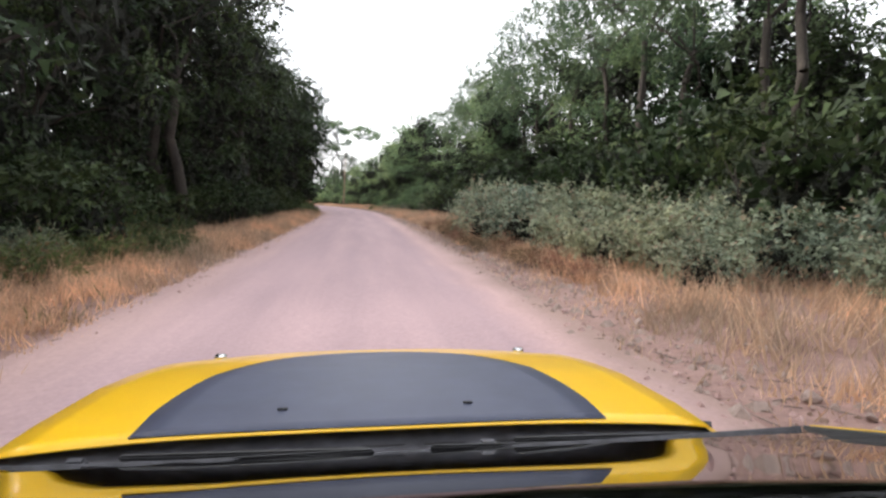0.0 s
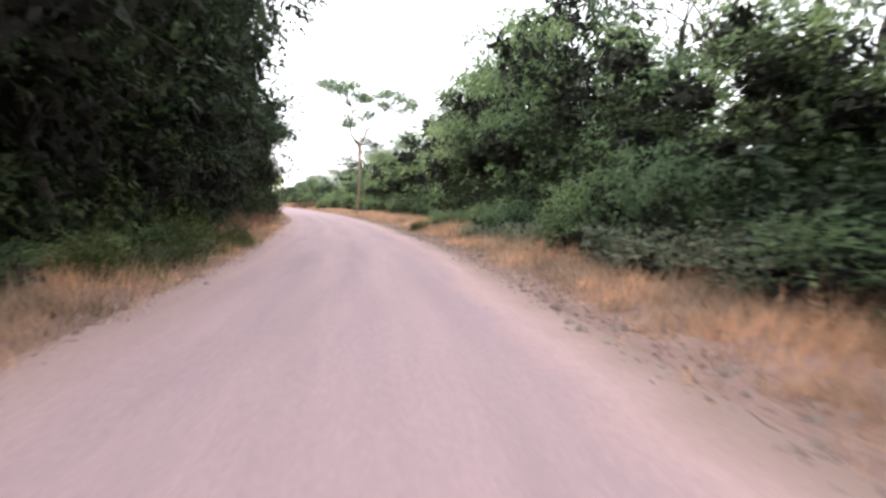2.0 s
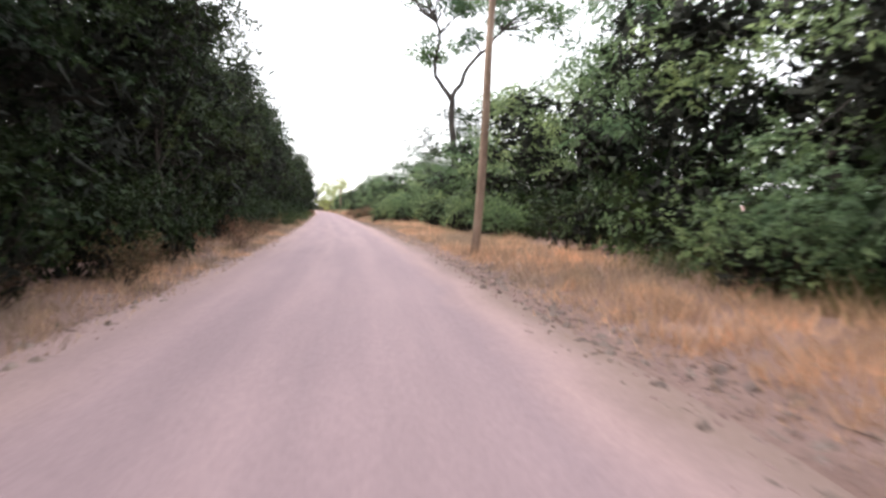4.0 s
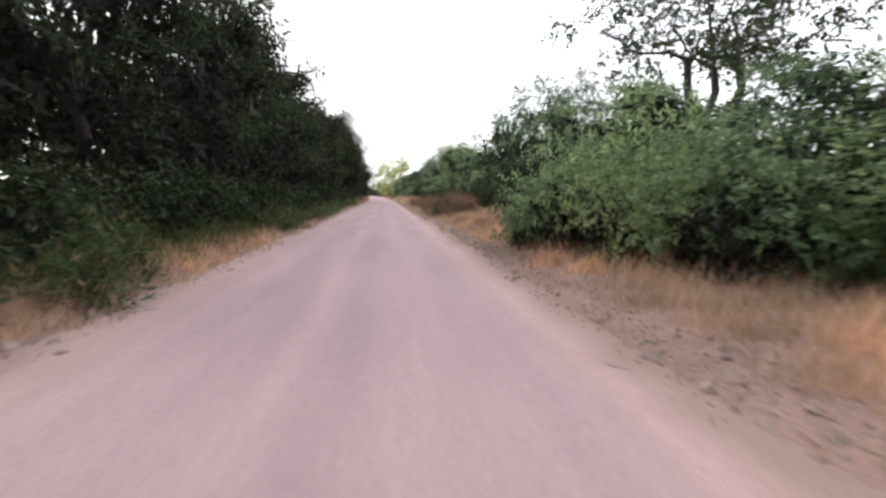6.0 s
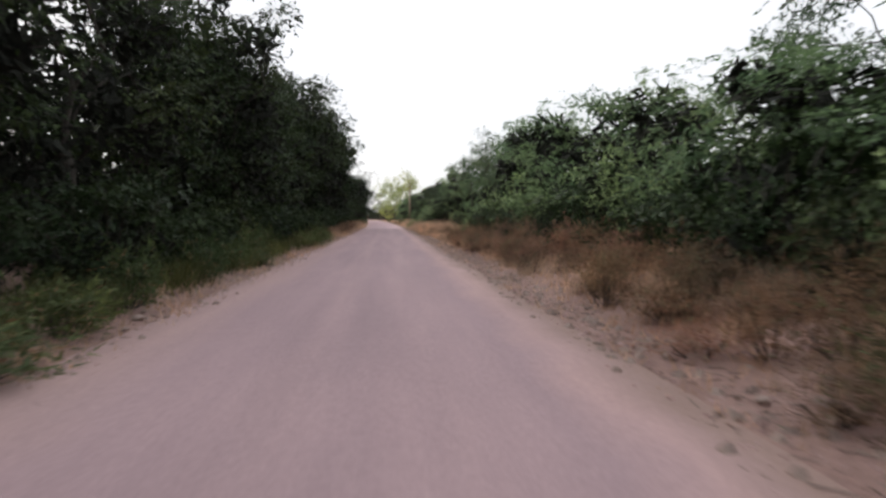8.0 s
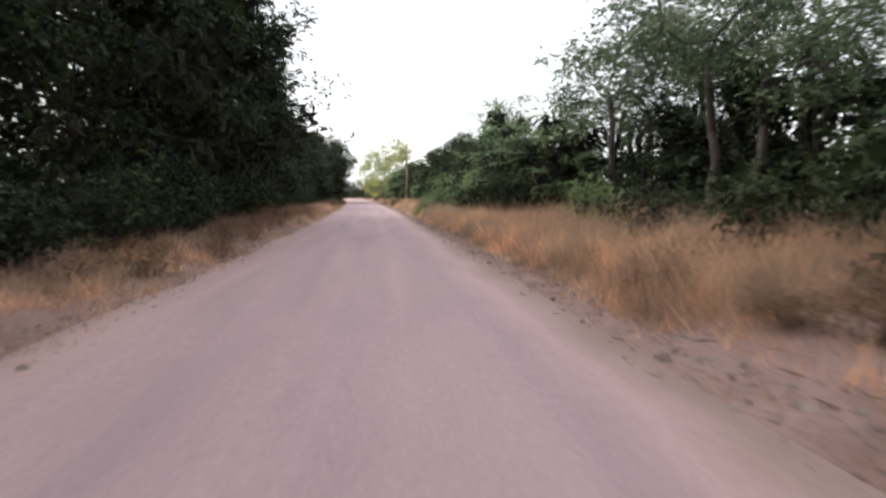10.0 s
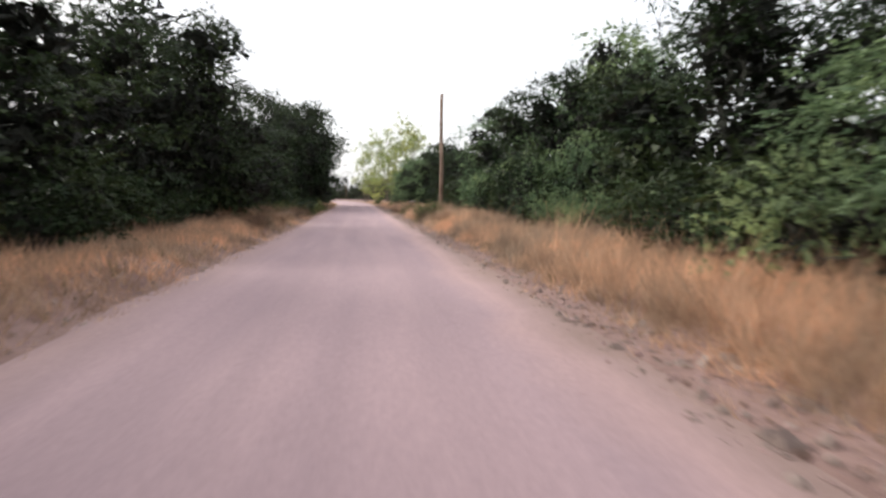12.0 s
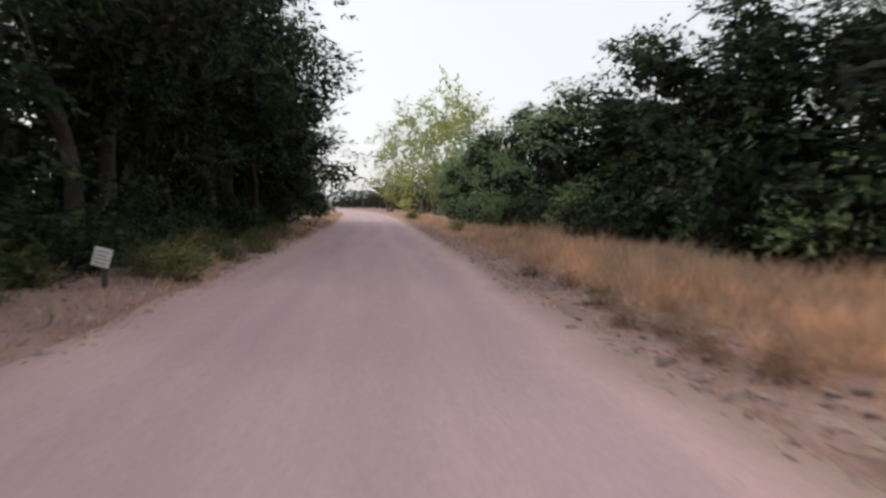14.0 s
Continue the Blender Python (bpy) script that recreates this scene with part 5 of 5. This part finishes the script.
    # wipers
    for x0, x1, y0, z0 in ((-0.74, -0.02, 1.085, 0.888), (0.10, 0.70, 1.085, 0.888)):
        wiper = link("wiper", box(bmesh.new(), (x1 - x0, 0.012, 0.014), ((x0 + x1) / 2, y0 - 0.02, z0), Matrix.Rotation(0.03 if x0 < 0 else -0.05, 4, "Z"), 0.004), M_TRIM, car)
        link("wiper_arm", box(bmesh.new(), ((x1 - x0) * 0.7, 0.016, 0.012), ((x0 + x1) / 2 + 0.1, y0 + 0.012, z0 - 0.002), Matrix.Rotation(-0.04, 4, "Z"), 0.004), M_TRIM, wiper)
        link("pivot_cap", box(bmesh.new(), (0.04, 0.028, 0.016), (x0 + 0.13, y0 + 0.014, z0 - 0.006), None, 0.006), M_COWL, wiper)
    # windscreen, roof, pillars and glass
    def screen_point(f, q):
        w = 0.85 - 0.23 * q
        y = 1.085 - 0.965 * q - 0.15 * f * f * (1 - 0.4 * q)
        z = 0.882 + 0.452 * q + 0.085 * f * f * (1 - q) - 0.02 * f * f * q
        return Vector((w * f, y, z))
    link("windscreen", sheet([[screen_point(f, q) for f in np.linspace(-1, 1, 14)] for q in np.linspace(0, 1, 8)], 0.005), M_GLASS, car, "tinted windscreen glass", True)
    def roof_point(f, q):
        y = 0.12 - 1.15 * q
        return Vector((0.585 * f, y - 0.055 * f * f * (1 - q), 1.338 + 0.035 * math.sin(math.pi * q) - 0.03 * f * f - 0.02 * q))
    link("roof", sheet([[roof_point(f, q) for f in np.linspace(-1, 1, 14)] for q in np.linspace(0, 1, 10)], 0.02), M_YELLOW, car, "yellow roof panel", True)
    def rear_point(f, q):
        w = 0.575 + 0.08 * q
        return Vector((w * f, -1.03 - 0.45 * q + 0.05 * f * f, 1.315 - 0.03 * f * f - 0.42 * q))
    link("rear_window", sheet([[rear_point(f, q) for f in np.linspace(-1, 1, 12)] for q in np.linspace(0, 1, 6)], 0.005), M_GLASS, car, "tinted rear window", True)
    link("boot_lid", sheet([[(w * f, y, z - 0.03 * f * f) for f in np.linspace(-1, 1, 12)] for w, y, z in ((0.70, -1.47, 0.905), (0.70, -1.62, 0.90), (0.66, -1.74, 0.86), (0.64, -1.77, 0.6))], 0.012), M_YELLOW, car, "", True)
    for side in (-1, 1):
        a, b = screen_point(side, 0), screen_point(side, 1)
        c, d = rear_point(side, 1), rear_point(side, 0)
        for p, q, nm in ((a, b, "windscreen_pillar"), (d, c, "rear_pillar")):
            verts, faces = [], []
            tube(verts, faces, p + Vector((side * 0.012, 0, -0.008)), q + Vector((side * 0.012, 0, -0.004)), 0.009, 0.012, 8)
            pillar = link(nm, raw(nm, verts, faces), M_TRIM, car, "black pillar seal", True)
            verts, faces = [], []
            tube(verts, faces, p + Vector((side * 0.028, 0.0, -0.004)), q + Vector((side * 0.028, 0.0, 0)), 0.006, 0.009, 8)
            link("pillar_skin", raw("pillar_skin", verts, faces), M_YELLOW, pillar, "yellow painted pillar", True)
        rows_w = []
        for f in np.linspace(0, 1, 8):
            y = 0.9 - 2.2 * f
            lo = Vector((side * 0.765, y, 0.885))
            top_y = min(0.08, max(-1.0, y - 0.0))
            k = 0.0 if f in (0.0, 1.0) else 1.0
            hi = Vector((side * (0.60 if k else 0.75), y if not k else top_y if y > 0.08 or y < -1.0 else y, 1.30 if k else 0.89))
            rows_w.append([lo, lo.lerp(hi, 0.5) + Vector((side * 0.01, 0, 0)), hi])
        link("side_window", sheet(rows_w, 0.004), M_GLASS, car, "tinted side window", True)
        mirror = link("door_mirror", box(bmesh.new(), (0.19, 0.10, 0.12), (side * 1.06, 0.66, 0.93), None, 0.03), M_YELLOW, car, "", True)
        link("mirror_glass", box(bmesh.new(), (0.15, 0.006, 0.09), (side * 1.06, 0.607, 0.93), None, 0.002), M_CHROME, mirror)
        link("door_handle", box(bmesh.new(), (0.02, 0.16, 0.03), (side * 0.842, -0.2, 0.76), None, 0.008), M_TRIM, car)
        link("door_gap", box(bmesh.new(), (0.006, 0.008, 0.5), (side * 0.8365, -0.35, 0.62)), M_TRIM, car)
        link("headlamp", box(bmesh.new(), (0.26, 0.16, 0.13), (side * 0.52, 2.36, 0.585), Matrix.Rotation(-side * 0.3, 4, "Z"), 0.03), M_LENS, car, "clear headlamp", True)
        link("tail_lamp", box(bmesh.new(), (0.22, 0.08, 0.14), (side * 0.56, -1.76, 0.72), None, 0.02), M_RED, car, "red tail lamp", True)
        for y in (1.72, -0.82):
            bm = bmesh.new()
            bmesh.ops.create_cone(bm, cap_ends=True, segments=32, radius1=0.30, radius2=0.30, depth=0.19, matrix=Matrix.Translation((side * 0.72, y, 0.30)) @ Matrix.Rotation(math.pi / 2, 4, "Y"))
            bmesh.ops.bevel(bm, geom=[e for e in bm.edges if abs(e.verts[0].co.x - e.verts[1].co.x) < 1e-4], offset=0.025, segments=2, affect="EDGES")
            wheel = link("wheel", bm, M_RUBBER, car, "black tyre with a silver rim", True)
            bm = bmesh.new()
            bmesh.ops.create_cone(bm, cap_ends=True, segments=24, radius1=0.19, radius2=0.17, depth=0.02, matrix=Matrix.Translation((side * 0.822, y, 0.30)) @ Matrix.Rotation(side * math.pi / 2, 4, "Y"))
            link("rim", bm, M_RIM, wheel, "silver rim")
            for k in range(5):
                link("spoke", box(bmesh.new(), (0.02, 0.035, 0.16), Vector((side * 0.836, y, 0.30)) + Matrix.Rotation(k * 1.2566, 3, "X") @ Vector((0, 0, 0.09)), Matrix.Rotation(k * 1.2566, 4, "X"), 0.005), M_TRIM, wheel)
    link("front_bumper", sheet([[(w * f, y - 0.10 * abs(f) ** 3, z) for f in np.linspace(-1, 1, 16)] for w, y, z in ((0.60, 2.44, 0.66), (0.68, 2.50, 0.55), (0.72, 2.52, 0.42), (0.74, 2.48, 0.28), (0.72, 2.40, 0.22))], 0.015), M_YELLOW, car, "", True)
    link("grille", box(bmesh.new(), (0.62, 0.03, 0.10), (0, 2.51, 0.50), None, 0.01), M_TRIM, car, "black slatted grille")
    link("rear_bumper", box(bmesh.new(), (1.44, 0.16, 0.30), (0, -1.76, 0.42), None, 0.05), M_YELLOW, car, "", True)
    link("floor_pan", box(bmesh.new(), (1.3, 3.9, 0.10), (0, 0.35, 0.27), None, 0.03), M_TRIM, car)
    link("cabin", box(bmesh.new(), (1.42, 2.1, 0.52), (0, -0.15, 0.60), None, 0.05), M_CABIN, car, "dark cabin lining")
    link("dashboard", box(bmesh.new(), (1.36, 0.42, 0.12), (0, 0.74, 0.86), None, 0.05), M_CABIN, car, "dark grey dashboard")
    for x in (-0.36, 0.36):
        seat = link("front_seat", box(bmesh.new(), (0.46, 0.14, 0.40), (x, -0.25, 0.98), Matrix.Rotation(0.25, 4, "X"), 0.05), M_CABIN, car, "dark fabric seat", True)
        link("headrest", box(bmesh.new(), (0.24, 0.09, 0.14), (x, -0.31, 1.2), None, 0.035), M_CABIN, seat, "", True)
    car.matrix_basis = Matrix.Translation((0, 0, 0.03)) @ Matrix.Rotation(radians(1.6), 4, "Y")
    tagged(car, "yellow car with a black bonnet panel standing on the road", "car")


build_car()
